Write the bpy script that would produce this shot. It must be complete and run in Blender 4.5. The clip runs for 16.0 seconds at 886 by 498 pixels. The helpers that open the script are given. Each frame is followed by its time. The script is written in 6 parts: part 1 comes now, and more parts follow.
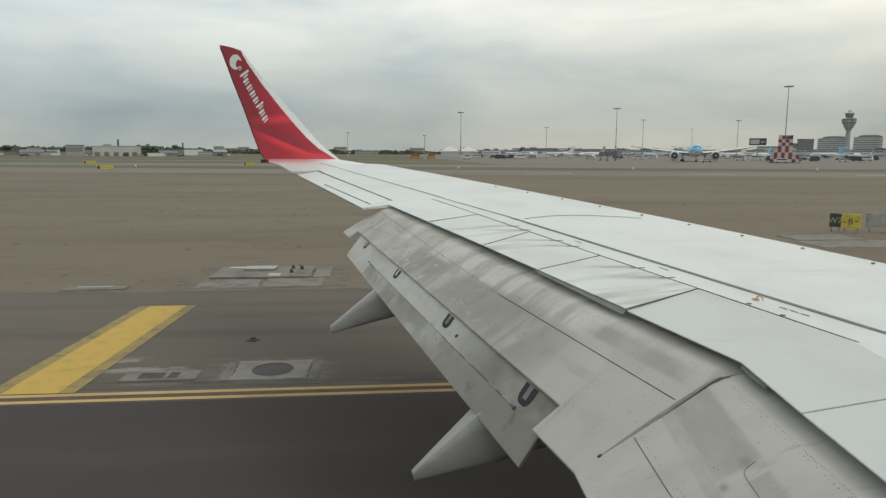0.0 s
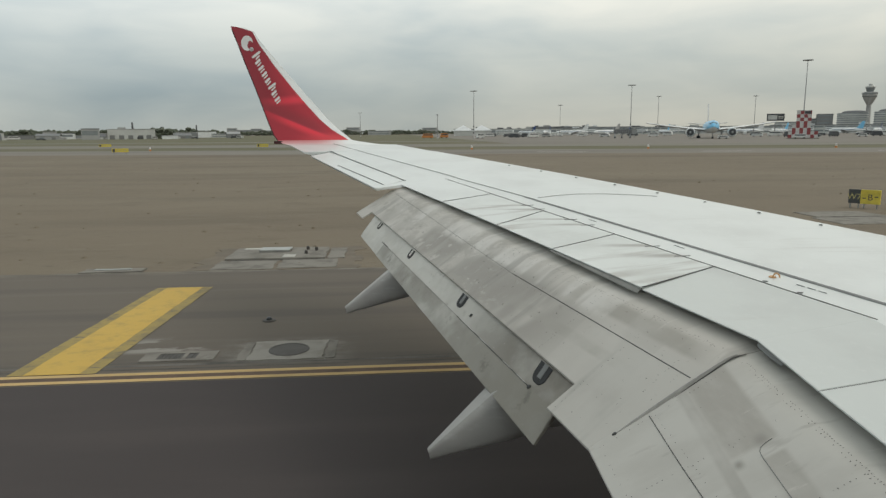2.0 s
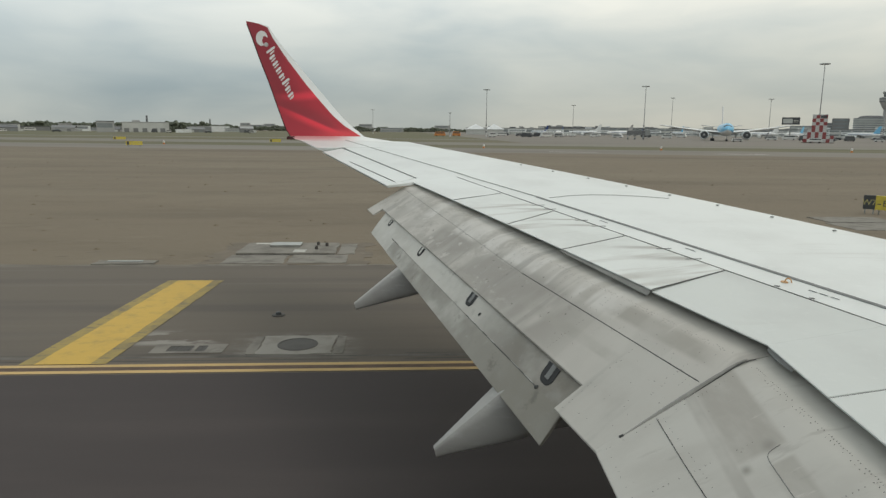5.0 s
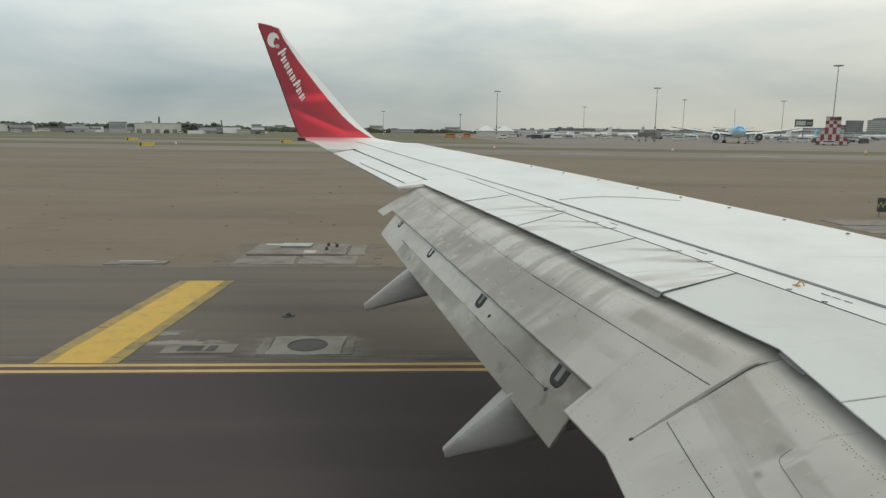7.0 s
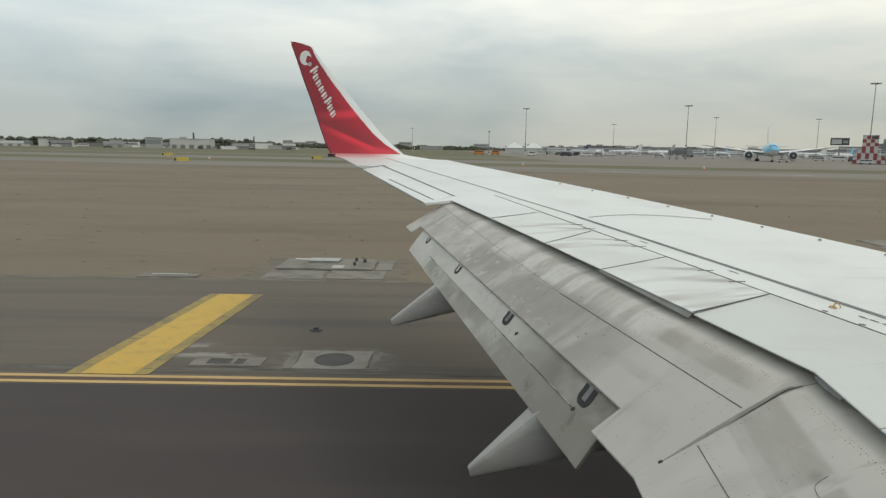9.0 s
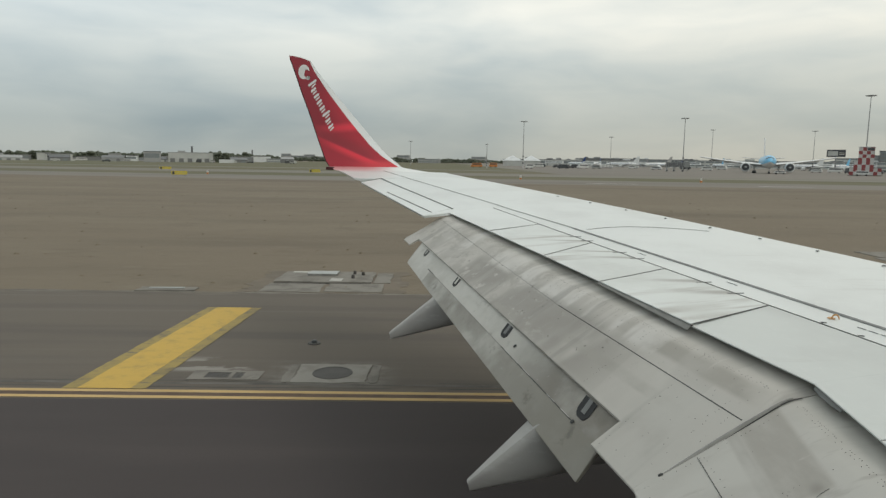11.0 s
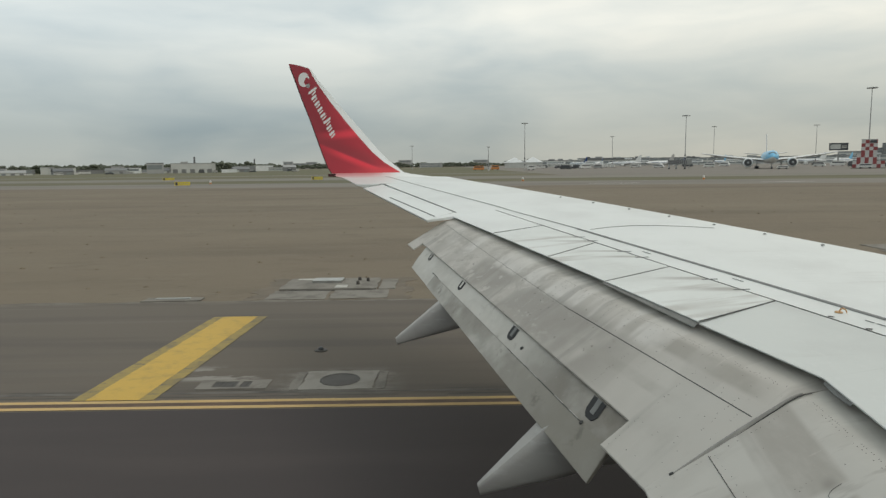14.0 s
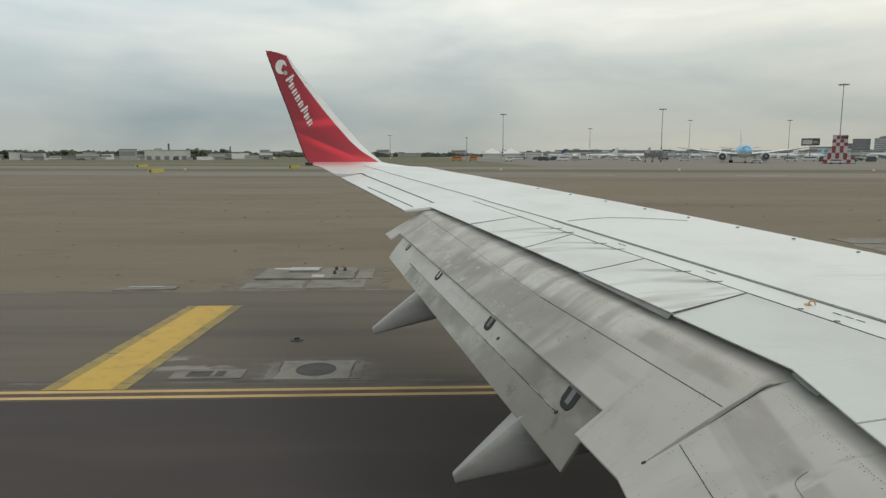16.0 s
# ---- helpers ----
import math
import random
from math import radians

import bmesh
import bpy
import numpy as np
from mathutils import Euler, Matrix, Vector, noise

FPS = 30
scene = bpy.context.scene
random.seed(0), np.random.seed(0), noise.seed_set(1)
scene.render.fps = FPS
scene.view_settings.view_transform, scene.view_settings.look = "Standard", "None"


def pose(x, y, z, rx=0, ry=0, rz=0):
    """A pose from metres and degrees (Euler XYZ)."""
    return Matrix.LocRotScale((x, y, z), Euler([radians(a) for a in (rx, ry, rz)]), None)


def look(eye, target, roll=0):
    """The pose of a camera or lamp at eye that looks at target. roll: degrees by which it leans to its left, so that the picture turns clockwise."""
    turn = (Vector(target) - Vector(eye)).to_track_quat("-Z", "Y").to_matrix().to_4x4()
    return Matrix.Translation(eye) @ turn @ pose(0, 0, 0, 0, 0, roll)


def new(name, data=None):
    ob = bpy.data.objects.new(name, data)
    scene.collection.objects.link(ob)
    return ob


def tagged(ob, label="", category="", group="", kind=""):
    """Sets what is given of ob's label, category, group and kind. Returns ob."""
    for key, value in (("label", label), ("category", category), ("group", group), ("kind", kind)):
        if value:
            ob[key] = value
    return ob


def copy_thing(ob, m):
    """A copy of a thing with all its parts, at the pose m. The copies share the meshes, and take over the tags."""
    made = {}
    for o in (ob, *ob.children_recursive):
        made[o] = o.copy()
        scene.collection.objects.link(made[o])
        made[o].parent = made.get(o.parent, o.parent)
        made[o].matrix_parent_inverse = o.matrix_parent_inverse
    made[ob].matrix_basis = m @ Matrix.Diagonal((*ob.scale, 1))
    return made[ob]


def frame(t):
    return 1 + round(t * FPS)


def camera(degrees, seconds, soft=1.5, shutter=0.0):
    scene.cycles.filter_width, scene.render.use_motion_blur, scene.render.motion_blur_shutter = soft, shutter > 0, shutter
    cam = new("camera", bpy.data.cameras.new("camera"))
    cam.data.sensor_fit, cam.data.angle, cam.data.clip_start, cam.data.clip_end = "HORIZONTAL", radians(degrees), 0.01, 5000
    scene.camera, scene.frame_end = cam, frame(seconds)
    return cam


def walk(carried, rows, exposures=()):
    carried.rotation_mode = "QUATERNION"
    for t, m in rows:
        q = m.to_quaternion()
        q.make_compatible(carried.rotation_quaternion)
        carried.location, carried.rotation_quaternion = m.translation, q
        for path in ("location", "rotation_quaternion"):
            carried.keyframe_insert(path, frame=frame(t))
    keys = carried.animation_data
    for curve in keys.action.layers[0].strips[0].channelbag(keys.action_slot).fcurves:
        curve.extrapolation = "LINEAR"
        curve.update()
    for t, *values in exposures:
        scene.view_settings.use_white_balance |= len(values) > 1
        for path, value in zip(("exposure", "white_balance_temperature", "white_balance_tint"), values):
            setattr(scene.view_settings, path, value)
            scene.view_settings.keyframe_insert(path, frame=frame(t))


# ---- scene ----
cam = camera(66.95, 16.0, soft=1.4)

# ---- the camera's way: held still at the cabin window, turning ----
EYE = (0.0, 0.0, 3.8)
TURNS = [
    (0.0, 5.43, -8.13, 0.20), (0.5, 5.55, -8.78, 0.21), (1.0, 5.61, -9.08, 0.10), (1.5, 5.14, -9.61, -0.13),
    (2.0, 4.23, -9.84, -0.46), (2.5, 4.08, -9.77, -0.59), (3.0, 3.90, -9.79, -0.65), (3.5, 3.97, -9.84, -0.35),
    (6.0, 3.09, -10.04, 0.81), (6.5, 2.86, -9.93, 0.57), (7.0, 2.51, -9.88, 0.61), (7.5, 2.06, -9.48, 0.47),
    (8.0, 1.47, -9.06, 0.37), (8.5, 0.78, -8.80, 0.53), (9.0, 0.11, -8.51, 0.89), (11.5, 0.38, -7.26, 0.56),
    (12.0, 0.42, -7.13, -0.20), (12.5, 0.52, -6.99, -0.48), (13.0, 0.31, -6.97, -0.88), (13.5, 0.00, -6.99, -0.98),
    (14.0, -0.11, -7.10, -0.83), (14.5, 0.45, -7.14, -0.66), (15.0, 1.00, -7.29, -0.25), (15.5, 1.56, -7.52, -0.13),
    (16.0, 1.83, -7.94, -0.09),
]


def seat_view(yaw, pitch, roll):
    a, p = radians(yaw), radians(pitch)
    ahead = Vector((math.sin(a) * math.cos(p), math.cos(a) * math.cos(p), math.sin(p)))
    return look(EYE, Vector(EYE) + ahead * 10, roll)


walk(cam, [(t, seat_view(yaw, pitch, roll)) for t, yaw, pitch, roll in TURNS],
     [(0.0, 0.01), (3.5, 0.01), (6.0, 0.07), (9.0, 0.09), (11.5, -0.02), (16.0, -0.02)])

# ---- overcast sky and one weak wide sun ----
SUN_EL, SUN_AZ = radians(46), radians(118)
world = bpy.data.worlds.new("overcast_sky")
scene.world = world
world.use_nodes = True
wt = world.node_tree
wt.nodes.clear()


def wnode(kind, **kw):
    nd = wt.nodes.new(kind)
    for k, v in kw.items():
        nd.inputs[k].default_value = v
    return nd


w_out = wnode("ShaderNodeOutputWorld")
w_bg = wnode("ShaderNodeBackground", Strength=1.0)
w_tc = wnode("ShaderNodeTexCoord")
w_sep = wnode("ShaderNodeSeparateXYZ")
wt.links.new(w_tc.outputs["Generated"], w_sep.inputs[0])
w_ramp = wnode("ShaderNodeValToRGB")
els = w_ramp.color_ramp.elements
els[0].position, els[0].color = 0.0, (0.425, 0.428, 0.395, 1)
els[1].position, els[1].color = 1.0, (0.62, 0.62, 0.60, 1)
for pos, col in ((0.05, (0.395, 0.418, 0.405, 1)), (0.11, (0.525, 0.546, 0.524, 1)), (0.19, (0.768, 0.773, 0.735, 1)), (0.25, (0.805, 0.805, 0.765, 1)), (0.36, (0.755, 0.755, 0.715, 1))):
    e = els.new(pos)
    e.color = col
wt.links.new(w_sep.outputs["Z"], w_ramp.inputs[0])
# long soft cloud banks
w_map = wnode("ShaderNodeMapping", Scale=(1.7, 1.7, 6.5), Rotation=(0.0, radians(3), 0.0), Location=(0.4, 0.2, 0.0))
w_n1 = wnode("ShaderNodeTexNoise", Scale=1.6, Detail=3.5, Roughness=0.48, Distortion=0.4)
wt.links.new(w_tc.outputs["Generated"], w_map.inputs[0])
wt.links.new(w_map.outputs[0], w_n1.inputs["Vector"])
w_c = wnode("ShaderNodeValToRGB")
ce = w_c.color_ramp.elements
ce[0].position, ce[0].color = 0.30, (0.80, 0.86, 0.895, 1)
ce[1].position, ce[1].color = 0.68, (1.20, 1.17, 1.12, 1)
w_fine = wnode("ShaderNodeTexNoise", Scale=5.5, Detail=5.0, Roughness=0.55, Distortion=0.6)
wt.links.new(w_map.outputs[0], w_fine.inputs["Vector"])
w_sum = wnode("ShaderNodeMath")
w_sum.operation = "MULTIPLY_ADD"
w_sum.inputs[1].default_value = 0.22
wt.links.new(w_fine.outputs["Fac"], w_sum.inputs[0])
w_less = wnode("ShaderNodeMath")
w_less.operation = "SUBTRACT"
w_less.inputs[1].default_value = 0.11
wt.links.new(w_n1.outputs["Fac"], w_less.inputs[0])
wt.links.new(w_less.outputs[0], w_sum.inputs[2])
wt.links.new(w_sum.outputs[0], w_c.inputs[0])
w_mul = wt.nodes.new("ShaderNodeMix")
w_mul.data_type, w_mul.blend_type = "RGBA", "MULTIPLY"
w_mul.inputs[0].default_value = 1.0
wt.links.new(w_ramp.outputs[0], w_mul.inputs[6])
wt.links.new(w_c.outputs[0], w_mul.inputs[7])
w_side = wnode("ShaderNodeValToRGB")
w_side.color_ramp.elements[0].position, w_side.color_ramp.elements[0].color = 0.25, (0.86, 0.925, 0.975, 1)
w_side.color_ramp.elements[1].position, w_side.color_ramp.elements[1].color = 0.80, (1.065, 1.05, 1.005, 1)
w_x = wnode("ShaderNodeMapRange", **{"From Min": -1.0, "From Max": 1.0})
wt.links.new(w_sep.outputs["X"], w_x.inputs["Value"])
wt.links.new(w_x.outputs[0], w_side.inputs[0])
w_tint = wt.nodes.new("ShaderNodeMix")
w_tint.data_type, w_tint.blend_type = "RGBA", "MULTIPLY"
w_tint.inputs[0].default_value = 1.0
wt.links.new(w_mul.outputs[2], w_tint.inputs[6])
wt.links.new(w_side.outputs[0], w_tint.inputs[7])
w_sky = wt.nodes.new("ShaderNodeTexSky")
w_sky.sky_type, w_sky.sun_disc, w_sky.sun_elevation, w_sky.sun_rotation = "NISHITA", False, SUN_EL, SUN_AZ
w_add = wt.nodes.new("ShaderNodeMix")
w_add.data_type, w_add.blend_type = "RGBA", "ADD"
w_add.inputs[0].default_value = 0.006
wt.links.new(w_tint.outputs[2], w_add.inputs[6])
wt.links.new(w_sky.outputs[0], w_add.inputs[7])
wt.links.new(w_add.outputs[2], w_bg.inputs[0])
wt.links.new(w_bg.outputs[0], w_out.inputs[0])

sun = new("sun", bpy.data.lights.new("sun", "SUN"))
sun.data.energy, sun.data.angle, sun.data.color = 0.56, radians(25), (1.0, 0.96, 0.9)
sun.matrix_world = look((math.sin(SUN_AZ) * 50, math.cos(SUN_AZ) * 50, 50 * math.tan(SUN_EL)), (0, 0, 0))


# ---- materials ----
class Mat:
    """A node material under construction: colour and bump from layered noise."""

    def __init__(self, name, color, rough=0.6, metal=0.0):
        self.m = bpy.data.materials.new(name)
        self.m.use_nodes = True
        self.t = self.m.node_tree
        self.b = self.t.nodes["Principled BSDF"]
        self.b.inputs["Roughness"].default_value = rough
        self.b.inputs["Metallic"].default_value = metal
        self.b.inputs["Base Color"].default_value = (*color, 1)
        self.last = None
        self.color = color
        self.tc = self.t.nodes.new("ShaderNodeTexCoord")

    def coords(self, scale, where="Object"):
        mp = self.t.nodes.new("ShaderNodeMapping")
        mp.inputs["Scale"].default_value = scale
        self.t.links.new(self.tc.outputs[where], mp.inputs[0])
        return mp.outputs[0]

    def noise(self, scale, stretch=(1, 1, 1), detail=4.0, rough=0.55, distort=0.0):
        nd = self.t.nodes.new("ShaderNodeTexNoise")
        nd.inputs["Scale"].default_value, nd.inputs["Detail"].default_value = scale, detail
        nd.inputs["Roughness"].default_value, nd.inputs["Distortion"].default_value = rough, distort
        self.t.links.new(self.coords(stretch), nd.inputs["Vector"])
        return nd.outputs["Fac"]

    def chord_noise(self, scale, along, across, detail=4.0, rough=0.55, distort=0.2):
        """Noise laid out along the flap hinge and across it, for streaks that follow the air."""
        fac = self.noise(scale, (along, across, 1), detail, rough, distort)
        stretch = fac.node.inputs["Vector"].links[0].from_node
        turn = self.t.nodes.new("ShaderNodeMapping")
        turn.inputs["Rotation"].default_value = (0, 0, math.atan2(0.934, 0.357))
        self.t.links.new(self.tc.outputs["Object"], turn.inputs[0])
        self.t.links.new(turn.outputs[0], stretch.inputs[0])
        return fac

    def flap_axes(self):
        """Metres along the flap hinge and across it."""
        turn = self.t.nodes.new("ShaderNodeMapping")
        turn.inputs["Rotation"].default_value = (0, 0, math.atan2(0.934, 0.357))
        self.t.links.new(self.tc.outputs["Object"], turn.inputs[0])
        axes = self.t.nodes.new("ShaderNodeSeparateXYZ")
        self.t.links.new(turn.outputs[0], axes.inputs[0])
        return axes.outputs["X"], axes.outputs["Y"]

    def shear(self, value, other, slope, offset):
        """value + slope * other + offset."""
        nd = self.t.nodes.new("ShaderNodeMath")
        nd.operation = "MULTIPLY_ADD"
        self.t.links.new(other, nd.inputs[0])
        nd.inputs[1].default_value = slope
        self.t.links.new(value, nd.inputs[2])
        more = self.t.nodes.new("ShaderNodeMath")
        self.t.links.new(nd.outputs[0], more.inputs[0])
        more.inputs[1].default_value = offset
        return more.outputs[0]

    def times(self, *values):
        out = values[0]
        for v in values[1:]:
            nd = self.t.nodes.new("ShaderNodeMath")
            nd.operation = "MULTIPLY"
            self.t.links.new(out, nd.inputs[0])
            self.t.links.new(v, nd.inputs[1])
            out = nd.outputs[0]
        return out

    def span(self, value, lo, hi, to_lo=0.0, to_hi=1.0):
        nd = self.t.nodes.new("ShaderNodeMapRange")
        for k, v in zip(("From Min", "From Max", "To Min", "To Max"), (lo, hi, to_lo, to_hi)):
            nd.inputs[k].default_value = v
        nd.interpolation_type = "SMOOTHSTEP"
        self.t.links.new(value, nd.inputs["Value"])
        return nd.outputs[0]

    def layer(self, color, fac, mode="MIX"):
        mx = self.t.nodes.new("ShaderNodeMix")
        mx.data_type, mx.blend_type = "RGBA", mode
        if self.last is None:
            mx.inputs[6].default_value = (*self.color, 1)
        else:
            self.t.links.new(self.last, mx.inputs[6])
        mx.inputs[7].default_value = (*color, 1)
        self.t.links.new(fac, mx.inputs[0])
        self.last = mx.outputs[2]
        self.t.links.new(self.last, self.b.inputs["Base Color"])
        return self

    def bump(self, value, strength=0.3, distance=0.01):
        nd = self.t.nodes.new("ShaderNodeBump")
        nd.inputs["Strength"].default_value, nd.inputs["Distance"].default_value = strength, distance
        self.t.links.new(value, nd.inputs["Height"])
        self.t.links.new(nd.outputs[0], self.b.inputs["Normal"])
        return self

    def gloss(self, value):
        self.t.links.new(value, self.b.inputs["Roughness"])
        return self


def plain(name, color, rough=0.6, metal=0.0, vary=0.12, scale=3.0):
    k = Mat(name, color, rough, metal)
    k.layer(tuple(c * (1 - 2 * vary) for c in color), k.span(k.noise(scale), 0.35, 0.7))
    k.layer(tuple(min(1, c * (1 + vary)) for c in color), k.span(k.noise(scale * 9), 0.5, 0.8, 0, 0.6))
    return k.m


k = Mat("wing_white_paint", (0.74, 0.77, 0.76), 0.38)
k.layer((0.62, 0.64, 0.63), k.span(k.noise(0.9, (1, 1, 1)), 0.4, 0.75, 0, 0.7))
k.layer((0.50, 0.50, 0.48), k.span(k.noise(3.2, (0.25, 2.2, 1)), 0.60, 0.85, 0, 0.45))
k.layer((0.80, 0.83, 0.82), k.span(k.noise(14), 0.55, 0.8, 0, 0.4))
k.bump(k.noise(2.0), 0.06, 0.02)
WHITE = k.m

k = Mat("spoiler_paint", (0.70, 0.73, 0.715), 0.42)
k.layer((0.36, 0.34, 0.31), k.span(k.chord_noise(1.0, 4.5, 0.5, 3.0), 0.52, 0.76, 0, 0.8))
k.layer((0.44, 0.43, 0.41), k.span(k.chord_noise(1.0, 14.0, 0.8, 3.0), 0.60, 0.78, 0, 0.6))
k.layer((0.58, 0.60, 0.58), k.span(k.noise(1.4), 0.42, 0.72, 0, 0.7))
k.layer((0.78, 0.80, 0.79), k.span(k.noise(17), 0.55, 0.8, 0, 0.35))
# soot trails behind the hinge fittings
at = k.t.nodes.new("ShaderNodeSeparateXYZ")
k.t.links.new(k.coords((1, 1, 1)), at.inputs[0])
aft = k.shear(at.outputs["X"], at.outputs["Y"], 0.4327, -5.434)
for hy, wide in ((8.56, 0.045), (8.32, 0.06), (7.76, 0.05), (7.48, 0.07), (6.56, 0.085), (6.18, 0.11)):
    trail = k.times(k.span(at.outputs["Y"], hy - wide, hy - 0.01), k.span(at.outputs["Y"], hy + wide, hy + 0.01), k.span(aft, -0.75, -0.05), k.span(k.chord_noise(1.0, 5.0, 0.8, 3.0), 0.2, 0.6, 0.4, 0.9))
    k.layer((0.335, 0.325, 0.305), trail)
SPOILER = k.m
# wing white greyed down: the fuselage's shade on the inboard panels, painted in
k = Mat("inboard_panel_shaded", (0.61, 0.64, 0.625), 0.42)
k.layer((0.53, 0.55, 0.54), k.span(k.noise(1.1), 0.4, 0.72, 0, 0.7))
k.layer((0.45, 0.45, 0.43), k.span(k.noise(3.0, (0.25, 2.0, 1)), 0.60, 0.85, 0, 0.45))
k.layer((0.67, 0.69, 0.68), k.span(k.noise(15), 0.55, 0.8, 0, 0.4))
TRAIL = k.m

k = Mat("flap_grey_paint", (0.470, 0.449, 0.412), 0.48)
fx, fy = k.flap_axes()
k.layer((0.326, 0.309, 0.281), k.span(k.chord_noise(1.0, 1.5, 0.8, 4.0, 0.55, 0.0), 0.46, 0.66, 0, 0.65))
k.layer((0.553, 0.528, 0.486), k.span(k.chord_noise(1.0, 2.6, 0.06, 1.0, 0.5, 0.0), 0.50, 0.54, 0, 0.5))
# soot settled on the middle of the outboard flap
soot = k.times(k.span(fx, -8.6, -7.4), k.span(fx, -3.9, -4.9), k.span(fy, 3.52, 3.36), k.span(fy, 2.72, 2.98), k.span(k.chord_noise(1.0, 1.6, 0.5, 3.0, 0.5, 0.0), 0.36, 0.54))
k.layer((0.318, 0.300, 0.272), soot)
wedge = k.times(k.span(fx, -5.0, -4.3), k.span(fx, -3.12, -3.4), k.span(fy, 3.62, 3.56), k.span(fy, 3.42, 3.47), k.span(k.noise(3.0), 0.3, 0.6, 0.5, 1.0))
k.layer((0.372, 0.352, 0.316), wedge)
smear = k.times(k.span(fx, -5.6, -4.8), k.span(fx, -3.3, -3.9), k.span(fy, 3.22, 3.18), k.span(fy, 3.10, 3.13), k.span(k.noise(2.5), 0.35, 0.6, 0.2, 0.8))
k.layer((0.353, 0.336, 0.302), smear)
k.layer((0.365, 0.345, 0.312), k.times(k.span(fx, -5.2, -6.2), k.span(k.noise(2.6, (1, 1, 1), 7.0, 0.7, 0.6), 0.50, 0.60, 0, 0.7)))
k.layer((0.575, 0.555, 0.515), k.times(k.span(fx, -5.0, -6.0), k.span(k.noise(5.5, (1, 1, 1), 6.0, 0.7, 0.4), 0.56, 0.64, 0, 0.55)))
# pale scrubbed bands across the flap's nose
pale = k.times(k.span(fx, -8.9, -8.0), k.span(fx, -3.6, -4.6), k.span(fy, 3.36, 3.46), k.span(k.chord_noise(1.0, 3.4, 0.08, 2.0, 0.5, 0.0), 0.45, 0.54), k.span(k.noise(4.0), 0.3, 0.6, 0.4, 1.0))
k.layer((0.600, 0.580, 0.545), pale)
k.layer((0.264, 0.252, 0.231), k.span(k.chord_noise(1.0, 6.5, 0.5, 3.0, 0.5, 0.0), 0.58, 0.70, 0, 0.55))
# scratched patch left by ground handling
scratched = k.times(k.span(fx, -8.3, -7.9), k.span(fx, -5.2, -5.8), k.span(fy, 3.16, 3.26), k.span(fy, 3.60, 3.50))
k.layer((0.595, 0.572, 0.536), k.times(scratched, k.span(k.chord_noise(8.0, 0.7, 1.6, 4.0, 0.6, 0.0), 0.64, 0.72, 0, 0.45)))
k.layer((0.171, 0.163, 0.149), k.times(scratched, k.span(k.noise(13.0, (1, 1, 1), 4.0, 0.6), 0.63, 0.70, 0, 0.7)))
k.layer((0.203, 0.193, 0.175), k.span(k.noise(6.0, (1, 1, 1), 6.0, 0.65), 0.64, 0.80, 0, 0.5))
k.layer((0.616, 0.592, 0.554), k.span(k.noise(11, (1, 1, 1), 5.0, 0.7), 0.68, 0.76, 0, 0.5))
k.layer((0.569, 0.546, 0.505), k.span(k.chord_noise(1.0, 30.0, 0.9, 3.0, 0.5, 0.15), 0.66, 0.74, 0, 0.45))
k.layer((0.236, 0.224, 0.203), k.times(k.span(k.chord_noise(1.0, 38.0, 1.6, 3.0, 0.5, 0.1), 0.66, 0.76), k.span(k.noise(1.2), 0.45, 0.65, 0, 0.65)))
# the inboard end, wiped cleaner
k.layer((0.500, 0.488, 0.452), k.times(k.span(fx, -4.5, -3.7), k.span(fy, 3.46, 3.32), k.span(k.noise(1.6, (1, 1, 1), 5.0, 0.6), 0.30, 0.62, 0.85, 0.35)))
k.layer((0.191, 0.181, 0.164), k.span(k.noise(26.0, (1, 1, 1), 3.0, 0.6), 0.72, 0.78, 0, 0.55))
k.bump(k.noise(5.0), 0.08, 0.02)
k.gloss(k.span(k.noise(3.0), 0.3, 0.7, 0.38, 0.6))
FLAP = k.m

k = Mat("inner_flap_paint", (0.520, 0.506, 0.468), 0.5)
k.layer((0.452, 0.436, 0.400), k.span(k.noise(1.6, (0.6, 1.6, 1), 4.0), 0.44, 0.68, 0, 0.8))
at = k.t.nodes.new("ShaderNodeSeparateXYZ")
k.t.links.new(k.coords((1, 1, 1)), at.inputs[0])
slant = k.shear(at.outputs["X"], at.outputs["Y"], -0.1, 0.446)
band = k.times(k.span(slant, 2.23, 2.19), k.span(slant, 1.91, 1.98), k.span(at.outputs["Y"], 4.16, 4.11), k.span(at.outputs["Y"], 3.30, 3.36), k.span(k.noise(7.0, (1, 0.4, 1), 4.0), 0.25, 0.60, 0.55, 0.95))
k.layer((0.372, 0.350, 0.316), band)
edge_band = k.times(k.span(slant, 1.95, 1.93), k.span(slant, 1.86, 1.89), k.span(at.outputs["Y"], 4.16, 4.10), k.span(at.outputs["Y"], 2.2, 2.4), k.span(k.noise(3.0, (1, 0.6, 1), 4.0), 0.3, 0.6, 0.2, 0.8))
k.layer((0.374, 0.355, 0.324), edge_band)
k.layer((0.390, 0.370, 0.335), k.times(k.span(slant, 2.22, 2.18), k.span(slant, 2.05, 2.10), k.span(at.outputs["Y"], 3.24, 3.21), k.span(k.noise(5.0, (1, 0.5, 1), 4.0), 0.25, 0.6, 0.4, 0.95)))
for sy, sl, wide in ((3.27, 1.97, 0.030), (3.36, 2.13, 0.045)):
    k.layer((0.300, 0.285, 0.255), k.times(k.span(at.outputs["Y"], sy - wide * 1.8, sy), k.span(at.outputs["Y"], sy + wide * 1.8, sy), k.span(slant, sl - wide * 1.4, sl), k.span(slant, sl + wide * 1.4, sl)))
k.layer((0.330, 0.314, 0.288), k.span(k.noise(9.0, (1, 0.8, 1), 3.0), 0.71, 0.79, 0, 0.6))
